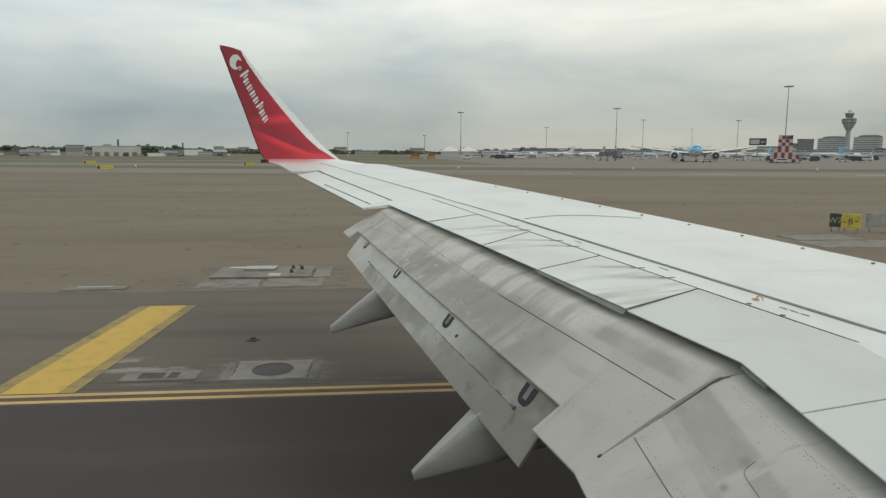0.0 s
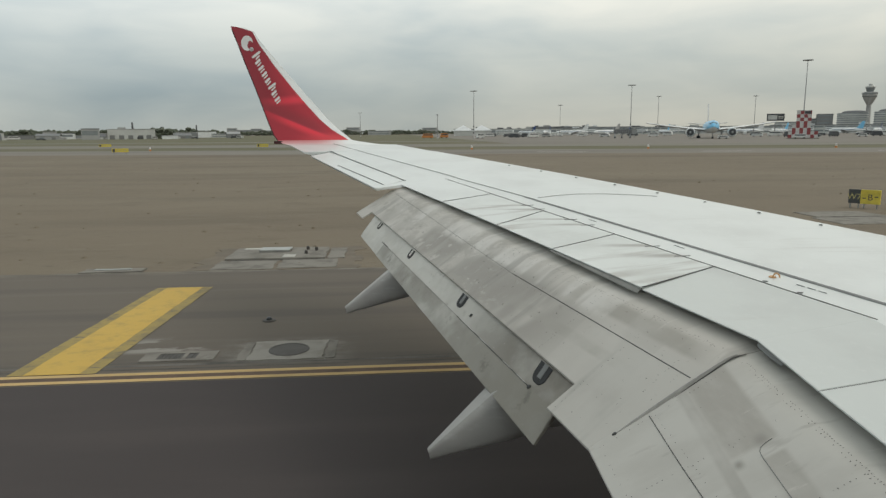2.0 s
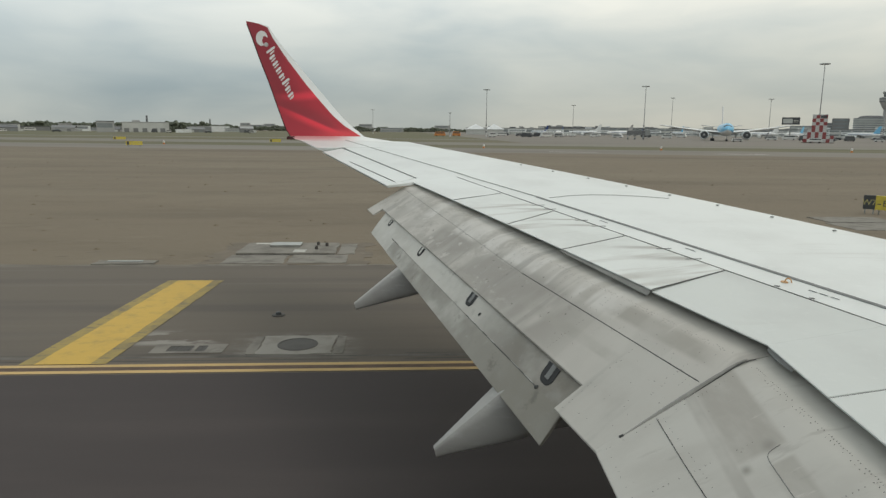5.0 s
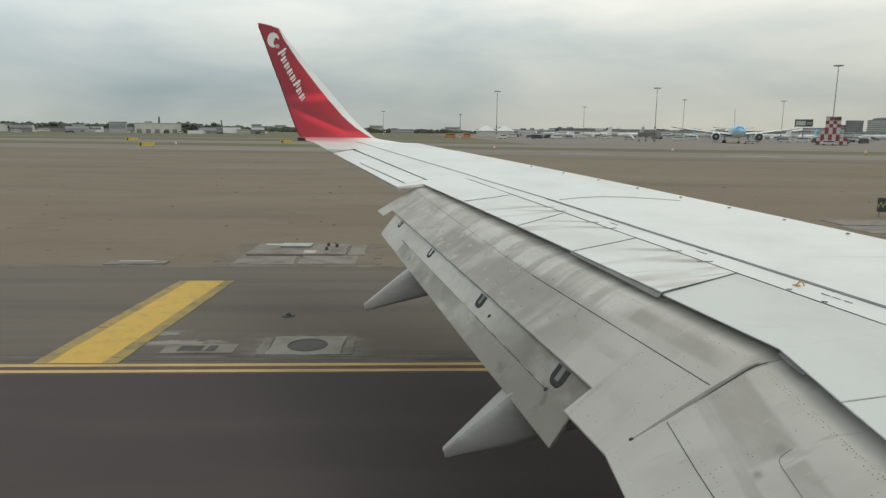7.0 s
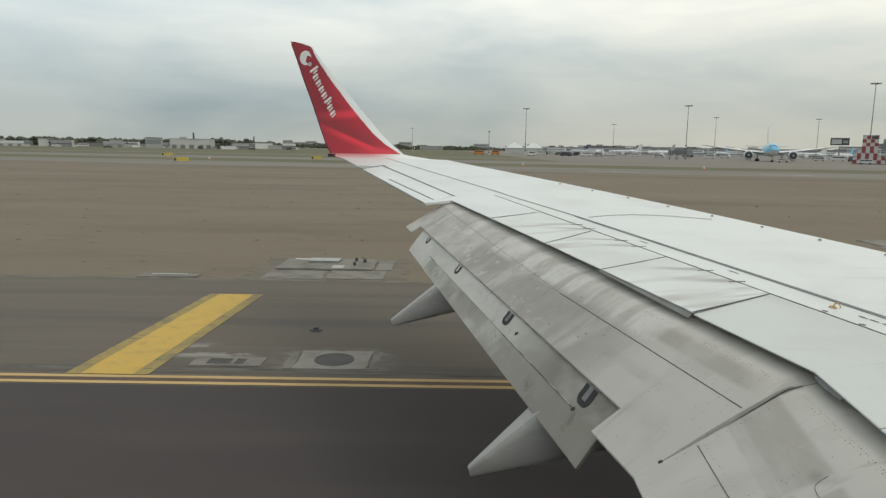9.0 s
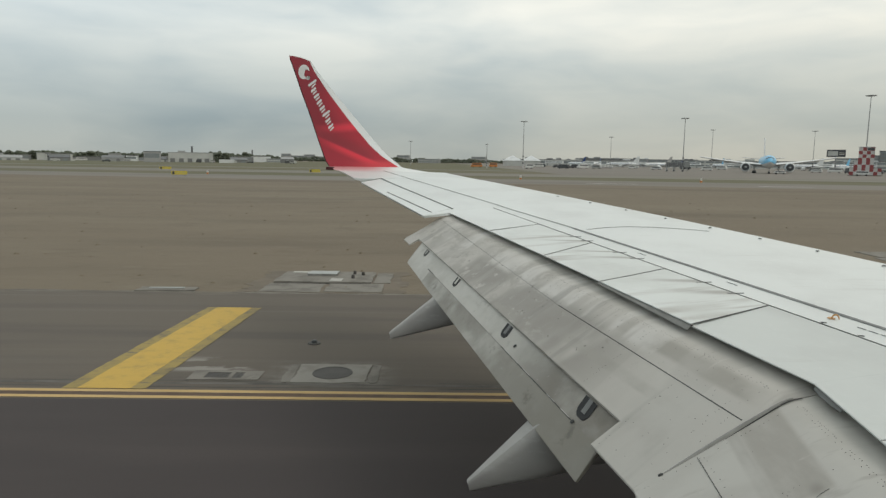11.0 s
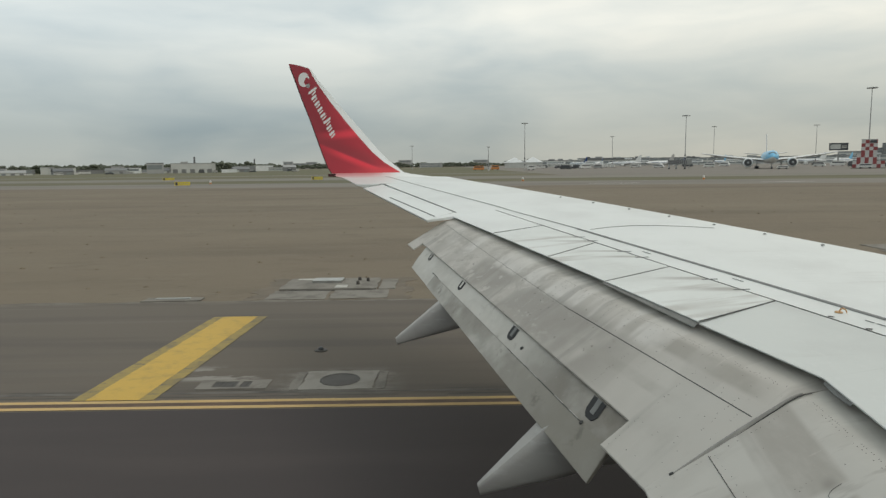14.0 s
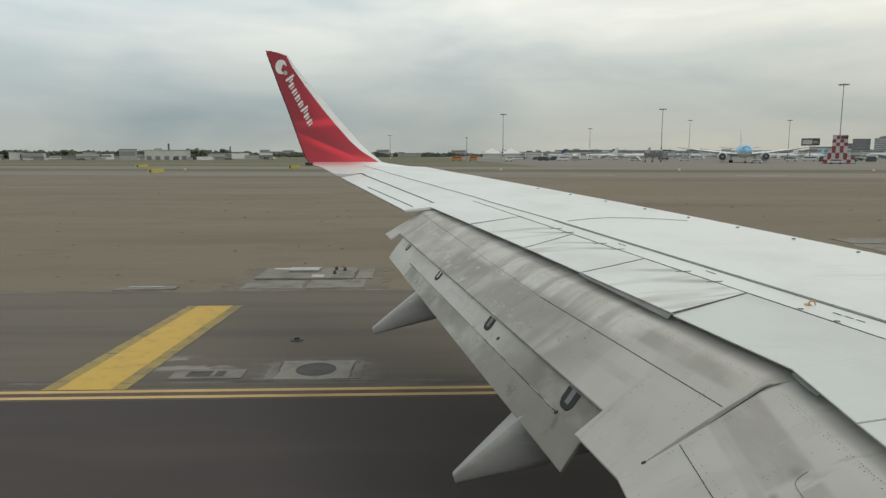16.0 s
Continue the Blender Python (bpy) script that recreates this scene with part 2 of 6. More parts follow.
k.layer((0.364, 0.346, 0.317), k.span(k.noise(6.0, (0.5, 2.5, 1), 4.0), 0.58, 0.76, 0, 0.6))
k.layer((0.631, 0.603, 0.561), k.span(k.noise(12, (1, 1, 1), 5.0, 0.7), 0.68, 0.76, 0, 0.5))
k.layer((0.191, 0.181, 0.164), k.span(k.noise(30.0, (1, 1, 1), 3.0, 0.6), 0.72, 0.78, 0, 0.5))
k.layer((0.605, 0.581, 0.538), k.span(k.noise(9.0, (0.25, 3.0, 1), 4.0, 0.6), 0.66, 0.74, 0, 0.4))
k.bump(k.noise(5.0), 0.06, 0.02)
INFLAP = k.m

k = Mat("aft_flap_paint", (0.560, 0.545, 0.500), 0.5)
fx, fy = k.flap_axes()
k.layer((0.430, 0.412, 0.370), k.span(k.noise(1.7, (1, 1, 1), 5.0, 0.6), 0.40, 0.68, 0, 0.75))
k.layer((0.605, 0.588, 0.544), k.span(k.noise(3.1, (1, 1, 1), 4.0, 0.55), 0.54, 0.70, 0, 0.55))
k.layer((0.195, 0.178, 0.150), k.times(k.span(fx, -6.4, -4.3), k.span(k.noise(2.3, (1, 1, 1), 5.0), 0.30, 0.62, 0.55, 1.0)))
k.layer((0.217, 0.203, 0.181), k.span(k.noise(4.2, (1, 1, 1), 6.0, 0.62), 0.58, 0.74, 0, 0.75))
k.layer((0.166, 0.155, 0.138), k.span(k.noise(15.0, (1, 1, 1), 4.0, 0.6), 0.69, 0.76, 0, 0.6))
k.layer((0.645, 0.625, 0.583), k.span(k.noise(17, (1, 1, 1), 4.0), 0.68, 0.78, 0, 0.4))
k.gloss(k.span(k.noise(3.0), 0.3, 0.7, 0.40, 0.62))
AFT = k.m

# darker than the aft flap: shade of a steeper tilt put into the colour
k = Mat("aft_wedge_shaded", (0.323, 0.306, 0.270), 0.55)
k.layer((0.237, 0.220, 0.190), k.span(k.noise(1.9, (1, 1, 1), 5.0, 0.6), 0.38, 0.66, 0, 0.85))
k.layer((0.172, 0.161, 0.141), k.span(k.noise(5.0, (1, 1, 1), 6.0, 0.62), 0.58, 0.74, 0, 0.7))
fx, fy = k.flap_axes()
k.layer((0.249, 0.233, 0.197), k.times(k.span(fx, -6.2, -4.2), k.span(k.noise(2.1, (1, 1, 1), 5.0), 0.30, 0.65, 0.4, 1.0)))
k.layer((0.447, 0.432, 0.395), k.span(k.noise(8.0, (1, 1, 1), 5.0), 0.62, 0.76, 0, 0.5))
k.layer((0.470, 0.455, 0.415), k.times(k.span(k.noise(1.3, (1, 1, 1), 4.0), 0.46, 0.62), k.span(fx, -4.6, -6.0), k.span(k.noise(6.0, (1, 1, 1), 4.0), 0.35, 0.6, 0.5, 0.95)))
k.layer((0.130, 0.120, 0.103), k.span(k.noise(3.4, (1, 1, 1), 6.0, 0.66), 0.60, 0.70, 0, 0.6))
WEDGE = k.m

k = Mat("fairing_grey_paint", (0.41, 0.40, 0.38), 0.45)
k.layer((0.33, 0.32, 0.305), k.span(k.noise(1.8), 0.4, 0.75))
k.layer((0.52, 0.53, 0.52), k.span(k.noise(9, (0.4, 2, 2)), 0.55, 0.8, 0, 0.6))
FAIRING = k.m

k = Mat("winglet_red_paint", (0.30, 0.018, 0.032), 0.36)
at = k.t.nodes.new("ShaderNodeSeparateXYZ")
k.t.links.new(k.coords((1, 1, 1)), at.inputs[0])
wx, wz = at.outputs["X"], at.outputs["Z"]
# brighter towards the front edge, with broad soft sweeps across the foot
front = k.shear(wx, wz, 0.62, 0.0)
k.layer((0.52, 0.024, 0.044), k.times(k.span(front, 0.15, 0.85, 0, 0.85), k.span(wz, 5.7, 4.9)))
# foot lifted for the glow reflected off the wing, painted into the red
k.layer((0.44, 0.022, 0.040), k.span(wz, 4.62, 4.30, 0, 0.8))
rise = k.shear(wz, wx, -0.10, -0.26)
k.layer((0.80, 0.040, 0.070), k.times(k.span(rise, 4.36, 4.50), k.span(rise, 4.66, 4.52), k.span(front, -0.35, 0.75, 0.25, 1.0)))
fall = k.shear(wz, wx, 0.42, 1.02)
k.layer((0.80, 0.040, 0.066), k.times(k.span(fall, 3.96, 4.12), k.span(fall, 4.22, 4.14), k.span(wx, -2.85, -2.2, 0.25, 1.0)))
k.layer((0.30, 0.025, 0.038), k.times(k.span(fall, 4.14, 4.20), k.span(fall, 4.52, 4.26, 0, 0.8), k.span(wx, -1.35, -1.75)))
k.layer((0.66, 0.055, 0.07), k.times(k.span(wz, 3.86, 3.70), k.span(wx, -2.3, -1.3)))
RED = k.m
TIP_DARK = plain("tip_light_dark_red", (0.06, 0.012, 0.014), 0.4)

RUBBER = plain("grey_rubber", (0.31, 0.305, 0.285), 0.7)
SCUFF = plain("scuffed_grey_paint", (0.56, 0.55, 0.52), 0.5)
RIVET = plain("dull_rivet_metal", (0.125, 0.122, 0.115), 0.6)
SEAM = plain("dark_sealant", (0.055, 0.057, 0.055), 0.7)
SEAM_GREY = plain("grey_sealant", (0.20, 0.205, 0.20), 0.6)
WALK = plain("walkway_line_grey", (0.19, 0.20, 0.20), 0.6)
METAL = plain("bare_metal", (0.42, 0.42, 0.40), 0.35, 0.8)
BLACK = plain("black_rubber", (0.018, 0.018, 0.019), 0.6)
# violet grey stands in for the shade inside the cove
CAVITY = plain("cove_shade_grey", (0.38, 0.35, 0.38), 0.7)
ORANGE = plain("faded_orange_paint", (0.62, 0.36, 0.16), 0.5)
DECAL = plain("decal_white", (0.78, 0.77, 0.76), 0.45, vary=0.05)

k = Mat("new_asphalt", (0.0565, 0.0462, 0.0450), 0.85)
k.layer((0.071, 0.0585, 0.0555), k.span(k.noise(0.35, (0.25, 1.6, 1), 5.0), 0.4, 0.7))
k.layer((0.042, 0.0345, 0.0345), k.span(k.noise(0.09, (0.6, 2.0, 1), 4.0), 0.5, 0.75, 0, 0.8))
k.layer((0.085, 0.08, 0.076), k.span(k.noise(60, (1, 1, 1), 2.0), 0.62, 0.82, 0, 0.35))
k.bump(k.noise(90), 0.25, 0.004)
ASPHALT_NEW = k.m

k = Mat("shoulder_asphalt", (0.138, 0.117, 0.094), 0.85)
k.layer((0.111, 0.096, 0.080), k.span(k.noise(0.5, (0.14, 2.2, 1), 5.0), 0.42, 0.68))
k.layer((0.167, 0.147, 0.121), k.span(k.noise(0.8, (0.06, 3.2, 1), 3.0), 0.55, 0.78, 0, 0.7))
k.layer((0.090, 0.080, 0.069), k.span(k.noise(0.12, (1, 1.5, 1), 4.0), 0.55, 0.75, 0, 0.55))
k.layer((0.212, 0.189, 0.158), k.span(k.noise(45, (1, 1, 1), 2.0), 0.64, 0.82, 0, 0.35))
# cement washed out round the manhole and scabs of it beside the gully; dust blown over the outer edge
at = k.t.nodes.new("ShaderNodeSeparateXYZ")
k.t.links.new(k.coords((1, 1, 1)), at.inputs[0])
wash = k.times(k.span(at.outputs["X"], -3.3, -2.5), k.span(at.outputs["X"], -0.6, -1.3), k.span(at.outputs["Y"], 10.75, 11.2), k.span(at.outputs["Y"], 12.5, 12.0), k.span(k.noise(2.4, (0.8, 1, 1), 6.0, 0.65), 0.38, 0.62, 0.1, 0.85))
k.layer((0.255, 0.238, 0.208), wash)
scab = k.times(k.span(at.outputs["X"], -5.2, -4.6), k.span(at.outputs["X"], -3.2, -3.7), k.span(at.outputs["Y"], 11.6, 11.8), k.span(at.outputs["Y"], 12.7, 12.3), k.span(k.noise(1.6, (0.6, 1.2, 1), 6.0, 0.62), 0.50, 0.58))
k.layer((0.275, 0.258, 0.228), scab)
k.layer((0.205, 0.178, 0.140), k.times(k.span(at.outputs["Y"], 18.2, 18.85), k.span(k.noise(0.8, (0.25, 1.2, 1), 6.0, 0.65), 0.42, 0.66, 0, 0.75)))
k.bump(k.noise(70), 0.3, 0.005)
ASPHALT_OLD = k.m

k = Mat("bare_soil", (0.191, 0.156, 0.111), 0.95)
k.layer((0.146, 0.118, 0.085), k.span(k.noise(0.25, (0.22, 0.9, 1), 6.0, 0.6), 0.44, 0.78, 0, 0.8))
k.layer((0.216, 0.187, 0.135), k.span(k.noise(0.12, (0.25, 0.8, 1), 4.0, 0.55), 0.46, 0.74, 0, 0.75))
k.layer((0.135, 0.106, 0.076), k.span(k.noise(0.035, (0.5, 1.6, 1), 4.0), 0.50, 0.68, 0, 0.7))
k.layer((0.082, 0.067, 0.049), k.span(k.noise(2.2, (0.5, 1.5, 1), 6.0, 0.7), 0.66, 0.80, 0, 0.7))
k.layer((0.252, 0.227, 0.174), k.span(k.noise(7.0, (0.7, 1.4, 1), 4.0), 0.62, 0.80, 0, 0.35))
k.layer((0.142, 0.111, 0.078), k.span(k.noise(0.55, (0.45, 0.9, 1), 6.0, 0.68), 0.54, 0.68, 0, 0.5))
k.layer((0.232, 0.202, 0.150), k.span(k.noise(0.42, (0.4, 1.0, 1), 6.0, 0.68), 0.56, 0.72, 0, 0.45))
# dark clods gathered in loose drifts
k.layer((0.060, 0.048, 0.037), k.times(k.span(k.noise(2.4, (0.55, 1.3, 1), 5.0, 0.7), 0.60, 0.70), k.span(k.noise(0.16, (0.5, 1.2, 1), 3.0), 0.50, 0.64, 0, 0.8)))
k.bump(k.noise(2.2, (0.6, 1.3, 1), 8.0, 0.68), 0.7, 0.08)
SOIL = k.m

k = Mat("mown_grass", (0.112, 0.110, 0.054), 0.95)
k.layer((0.160, 0.140, 0.086), k.span(k.noise(0.03, (0.5, 2, 1), 6.0), 0.4, 0.68))
k.layer((0.085, 0.095, 0.045), k.span(k.noise(0.11, (0.4, 2, 1), 5.0), 0.52, 0.75, 0, 0.8))
GRASS = k.m

k = Mat("concrete_apron", (0.205, 0.184, 0.158), 0.85)
k.layer((0.165, 0.148, 0.127), k.span(k.noise(0.03, (0.35, 2, 1), 6.0), 0.42, 0.7))
k.layer((0.245, 0.225, 0.195), k.span(k.noise(0.10, (0.2, 2.5, 1), 4.0), 0.55, 0.78, 0, 0.7))
CONCRETE_FAR = k.m
k = Mat("weathered_concrete", (0.235, 0.220, 0.192), 0.9)
k.layer((0.155, 0.142, 0.122), k.span(k.noise(1.6, (1, 1, 1), 6.0), 0.42, 0.68))
k.layer((0.33, 0.315, 0.28), k.span(k.noise(3.0), 0.58, 0.8, 0, 0.7))
k.layer((0.12, 0.108, 0.092), k.span(k.noise(5.0, (1, 1, 1), 6.0, 0.7), 0.60, 0.74, 0, 0.7))
k.bump(k.noise(20), 0.3, 0.01)
CONCRETE = k.m

k = Mat("patched_concrete", (0.300, 0.284, 0.252), 0.9)
k.layer((0.225, 0.208, 0.180), k.span(k.noise(2.2, (1, 1, 1), 6.0), 0.45, 0.68, 0, 0.8))
k.layer((0.36, 0.345, 0.31), k.span(k.noise(7.0), 0.58, 0.8, 0, 0.6))
k.bump(k.noise(24), 0.3, 0.008)
PALE_CONCRETE = k.m

k = Mat("yellow_road_paint", (0.60, 0.39, 0.075), 0.7)
k.layer((0.42, 0.285, 0.075), k.span(k.noise(2.3, (1, 1, 1), 6.0, 0.65), 0.45, 0.72, 0, 0.8))
k.layer((0.24, 0.185, 0.10), k.span(k.noise(5.5, (0.6, 1.4, 1), 7.0, 0.7), 0.64, 0.74, 0, 0.6))
k.layer((0.70, 0.50, 0.14), k.span(k.noise(16), 0.6, 0.8, 0, 0.5))
YELLOW = k.m
k = Mat("edge_line_paint", (0.58, 0.40, 0.17), 0.7)
k.layer((0.46, 0.32, 0.13), k.span(k.noise(0.9, (0.4, 1, 1), 6.0), 0.45, 0.72))
EDGE_YELLOW = k.m
k = Mat("old_yellow_paint", (0.36, 0.27, 0.085), 0.75)
k.layer((0.20, 0.165, 0.09), k.span(k.noise(1.6, (1, 1, 1), 6.0, 0.65), 0.42, 0.68, 0, 0.8))
k.layer((0.135, 0.118, 0.098), k.span(k.noise(6.0, (0.6, 1.4, 1), 7.0, 0.7), 0.52, 0.66, 0, 0.9))
YELLOW_OLD = k.m
k = Mat("pale_dust", (0.188, 0.157, 0.119), 0.95)
k.layer((0.150, 0.126, 0.098), k.span(k.noise(1.1, (0.7, 1, 1), 6.0, 0.62), 0.42, 0.62))
k.layer((0.240, 0.212, 0.172), k.span(k.noise(2.6, (0.6, 1, 1), 5.0, 0.6), 0.56, 0.74, 0, 0.7))
DUST = k.m
k = Mat("crumbled_verge", (0.215, 0.197, 0.168), 0.95)
k.layer((0.135, 0.118, 0.098), k.span(k.noise(0.9, (0.6, 1, 1), 6.0, 0.65), 0.40, 0.62))
k.layer((0.290, 0.272, 0.238), k.span(k.noise(4.0), 0.60, 0.78, 0, 0.6))
VERGE = k.m
STRIP = plain("pale_repair_mortar", (0.165, 0.152, 0.135), 0.9, vary=0.22, scale=1.2)
WHITE_MARK = plain("white_road_paint", (0.52, 0.51, 0.47), 0.7)
RUST = plain("worn_brown_edge", (0.13, 0.085, 0.058), 0.8)
IRON = plain("cast_iron", (0.085, 0.078, 0.070), 0.6, 0.3)

GREY_WALL = plain("grey_cladding", (0.36, 0.365, 0.36), 0.6, scale=0.05)
PALE_WALL = plain("pale_cladding", (0.52, 0.53, 0.51), 0.6, scale=0.05)
DARK_WALL = plain("dark_cladding", (0.20, 0.205, 0.205), 0.6, scale=0.05)
# far glass made paler, with the haze of distance put into its colour
GLASS_FAR = plain("window_band", (0.24, 0.265, 0.275), 0.25, scale=0.05)
ROOF_DARK = plain("dark_roof", (0.13, 0.135, 0.14), 0.6, scale=0.05)
GALV = plain("galvanised_steel", (0.30, 0.31, 0.305), 0.45, 0.4)
SIGN_YELLOW = plain("sign_yellow", (0.46, 0.41, 0.17), 0.5)
SIGN_BRIGHT = plain("sign_face_yellow", (0.62, 0.50, 0.07), 0.5)
GALV_PALE = plain("pale_galvanised_sheet", (0.42, 0.42, 0.40), 0.5, 0.2)
CHECK_RED = plain("signal_red", (0.29, 0.062, 0.064), 0.6)
CHECK_WHITE = plain("signal_white", (0.56, 0.55, 0.54), 0.6)
MAST = plain("galvanised_mast", (0.36, 0.37, 0.37), 0.55)
PALE_BLUE = plain("aircraft_pale_blue", (0.20, 0.53, 0.79), 0.3, vary=0.06, scale=0.3)
JET_WHITE = plain("aircraft_white", (0.72, 0.74, 0.74), 0.35, vary=0.06, scale=0.3)
JET_BLUE = plain("aircraft_dark_blue", (0.02, 0.06, 0.20), 0.35)
VEH_ORANGE = plain("vehicle_orange", (0.55, 0.22, 0.06), 0.5)
VEH_WHITE = plain("vehicle_white", (0.62, 0.62, 0.60), 0.4)
VEH_DARK = plain("vehicle_dark", (0.06, 0.065, 0.07), 0.4)
# greens lightened to stand in for haze over the distance
k = Mat("hazed_far_foliage", (0.092, 0.106, 0.075), 0.95)
k.layer((0.118, 0.128, 0.098), k.span(k.noise(0.08, (1, 1, 1), 5.0), 0.4, 0.7))
k.layer((0.062, 0.074, 0.054), k.span(k.noise(0.35, (1, 1, 1), 4.0), 0.5, 0.75))
LEAF = k.m


# ---- building helpers ----
def mesh_of(name, bm, material, smooth=False):
    bmesh.ops.recalc_face_normals(bm, faces=bm.faces)
    me = bpy.data.meshes.new(name)
    bm.to_mesh(me)
    bm.free()
    me.materials.append(material)
    if smooth:
        me.polygons.foreach_set("use_smooth", [True] * len(me.polygons))
        me.set_sharp_from_angle(angle=radians(35))
    return me


def part(name, bm, material, parent=None, label="", smooth=False, at=None):
    ob = new(name, mesh_of(name, bm, material, smooth))
    if at is not None:
        ob.matrix_world = at
    if parent is not None:
        ob.parent = parent
    return tagged(ob, label)


def thing(name, label, category, at=None, group="", kind=""):
    ob = new(name)
    ob.empty_display_size = 0.2
    if at is not None:
        ob.matrix_world = at
    return tagged(ob, label, category, group, kind)


def box(bm, x0, x1, y0, y1, z0, z1):
    v = [bm.verts.new((x, y, z)) for z in (z0, z1) for x, y in ((x0, y0), (x1, y0), (x1, y1), (x0, y1))]
    for f in ((0, 3, 2, 1), (4, 5, 6, 7), (0, 1, 5, 4), (1, 2, 6, 5), (2, 3, 7, 6), (3, 0, 4, 7)):
        bm.faces.new([v[i] for i in f])
    return bm


def boxes(*dims):
    bm = bmesh.new()
    for d in dims:
        box(bm, *d)
    return bm


def sheet(rows, bm=None, close=False):
    """A grid of quads through rows of points."""
    bm = bm or bmesh.new()
    vs = [[bm.verts.new(p) for p in r] for r in rows]
    for a, b in zip(vs, vs[1:]):
        n = len(a)
        for j in range(n if close else n - 1):
            try:
                bm.faces.new((a[j], a[(j + 1) % n], b[(j + 1) % n], b[j]))
            except ValueError:
                pass
    if close:
        for r in (vs[0], vs[-1]):
            try:
                bm.faces.new(r)
            except ValueError:
                pass
    return bm


def solid(rows, depth, bm=None):
    """A curved plate: rows of points on top, depth(i, j) gives the vector to its underside."""
    bm = bm or bmesh.new()
    n, m = len(rows), len(rows[0])
    top = [[bm.verts.new(p) for p in r] for r in rows]
    low = [[bm.verts.new(Vector(p) + depth(i, j)) for j, p in enumerate(r)] for i, r in enumerate(rows)]
    for i in range(n - 1):
        for j in range(m - 1):
            bm.faces.new((top[i][j], top[i][j + 1], top[i + 1][j + 1], top[i + 1][j]))
            bm.faces.new((low[i][j], low[i + 1][j], low[i + 1][j + 1], low[i][j + 1]))
    ring = [(0, j) for j in range(m - 1)] + [(i, m - 1) for i in range(n - 1)] + [(n - 1, j) for j in range(m - 1, 0, -1)] + [(i, 0) for i in range(n - 1, 0, -1)]
    for (a, b), (c, d) in zip(ring, ring[1:] + ring[:1]):
        bm.faces.new((top[a][b], top[c][d], low[c][d], low[a][b]))
    return bm


def lathe(bm, profile, n=20, axis="z", at=(0, 0, 0)):
    """A turned body from (along, radius) pairs."""
    rows = []
    for s, r in profile:
        row = []
        for i in range(n):
            a = 2 * math.pi * i / n
            p = (r * math.cos(a), r * math.sin(a), s) if axis == "z" else (s, r * math.cos(a), r * math.sin(a))
            row.append((p[0] + at[0], p[1] + at[1], p[2] + at[2]))
        rows.append(row)
    return sheet(rows, bm, True)


def lerp(a, b, t):
    return a + (b - a) * t


def smooth01(t):
    t = max(0.0, min(1.0, t))
    return t * t * (3 - 2 * t)


# ---- the ground ----
def flat(name, x0, x1, y0, y1, z, material, thick=0.0):
    if thick:
        return part(name, box(bmesh.new(), x0, x1, y0, y1, z - thick, z), material)
    bm = bmesh.new()
    bm.faces.new([bm.verts.new(p) for p in ((x0, y0, z), (x1, y0, z), (x1, y1, z), (x0, y1, z))])
    return part(name, bm, material)


ground = flat("ground", -4800, 4800, -4800, 4800, 0.0, SOIL)
tagged(ground, "flat bare brown soil beside the taxiway", "ground", kind="structure")

DARK_EDGE, SHOULDER_EDGE = 10.22, 18.85
taxiway = flat("taxiway", -900, 900, -30, DARK_EDGE, 0.012, ASPHALT_NEW)
tagged(taxiway, "dark freshly laid asphalt taxiway", "taxiway", kind="structure")
shoulder = flat("taxiway_shoulder", -900, 900, DARK_EDGE, SHOULDER_EDGE, 0.008, ASPHALT_OLD)
tagged(shoulder, "worn grey-brown asphalt shoulder", "taxiway shoulder", kind="structure")
for y in (10.27, 10.55):
    tagged(flat("edge_line", -300, 300, y, y + 0.12, 0.017, EDGE_YELLOW), "thin yellow painted taxiway edge line", "road marking", "double edge line", "structure")
tagged(flat("edge_line_border", -300, 300, 10.40, 10.55, 0.0145, RUST), "dark rust-stained gap between edge lines", "road marking", kind="structure")

# pale rough verge where the shoulder crumbles into the soil
random.seed(4)
rows, y_mid = [], SHOULDER_EDGE
xs = [-120 + i * 0.3 for i in range(801)]
for off in (-1, 1):
    rows.append([(x, y_mid + off * (0.03 + 0.22 * abs(noise.noise((x * 0.31, off * 3.0, 0))) + 0.10 * abs(noise.noise((x * 2.3, off * 5.0, 0)))) + 0.14 * noise.noise((x * 0.06, 0, 5)), 0.013) for x in xs])
tagged(part("shoulder_verge", sheet(rows), VERGE), "pale crumbled edge between asphalt and soil", "verge", kind="structure")

# ragged repair strip and cracked joints along the edge lines
rows = []
for off in (-1, 1):
    rows.append([(x, 11.02 + off * (0.05 + 0.05 * noise.noise((x * 0.5, off, 3))), 0.0125) for x in [-60 + 0.5 * i for i in range(241)]])
tagged(part("repair_strip", sheet(rows), STRIP), "faint pale narrow repair strip in asphalt", "repair strip", kind="structure")
for y0, wide, seed in ((10.84, 0.014, 1), (11.13, 0.010, 2)):
    for x0 in range(-60, 60, 12):
        pts = [x0 + 0.4 * i for i in range(29)]
        rows = [[(x, y0 + 0.03 * noise.noise((x * 0.4, seed, 0)) + off * wide * (0.6 + 0.7 * abs(noise.noise((x, seed, 4)))), 0.0135) for x in pts] for off in (-1, 1)]
        tagged(part("pavement_crack", sheet(rows), SEAM), "dark tarred crack along the shoulder joint", "crack", "shoulder cracks", "structure")


# far strips, each running a little askew to the taxiway
def slant_strip(name, near, far, x0, x1, z, material):
    bm = bmesh.new()
    bm.faces.new([bm.verts.new((x, c - 0.20 * x, z)) for x, c in ((x0, near), (x1, near), (x1, far), (x0, far))])
    return part(name, bm, material)


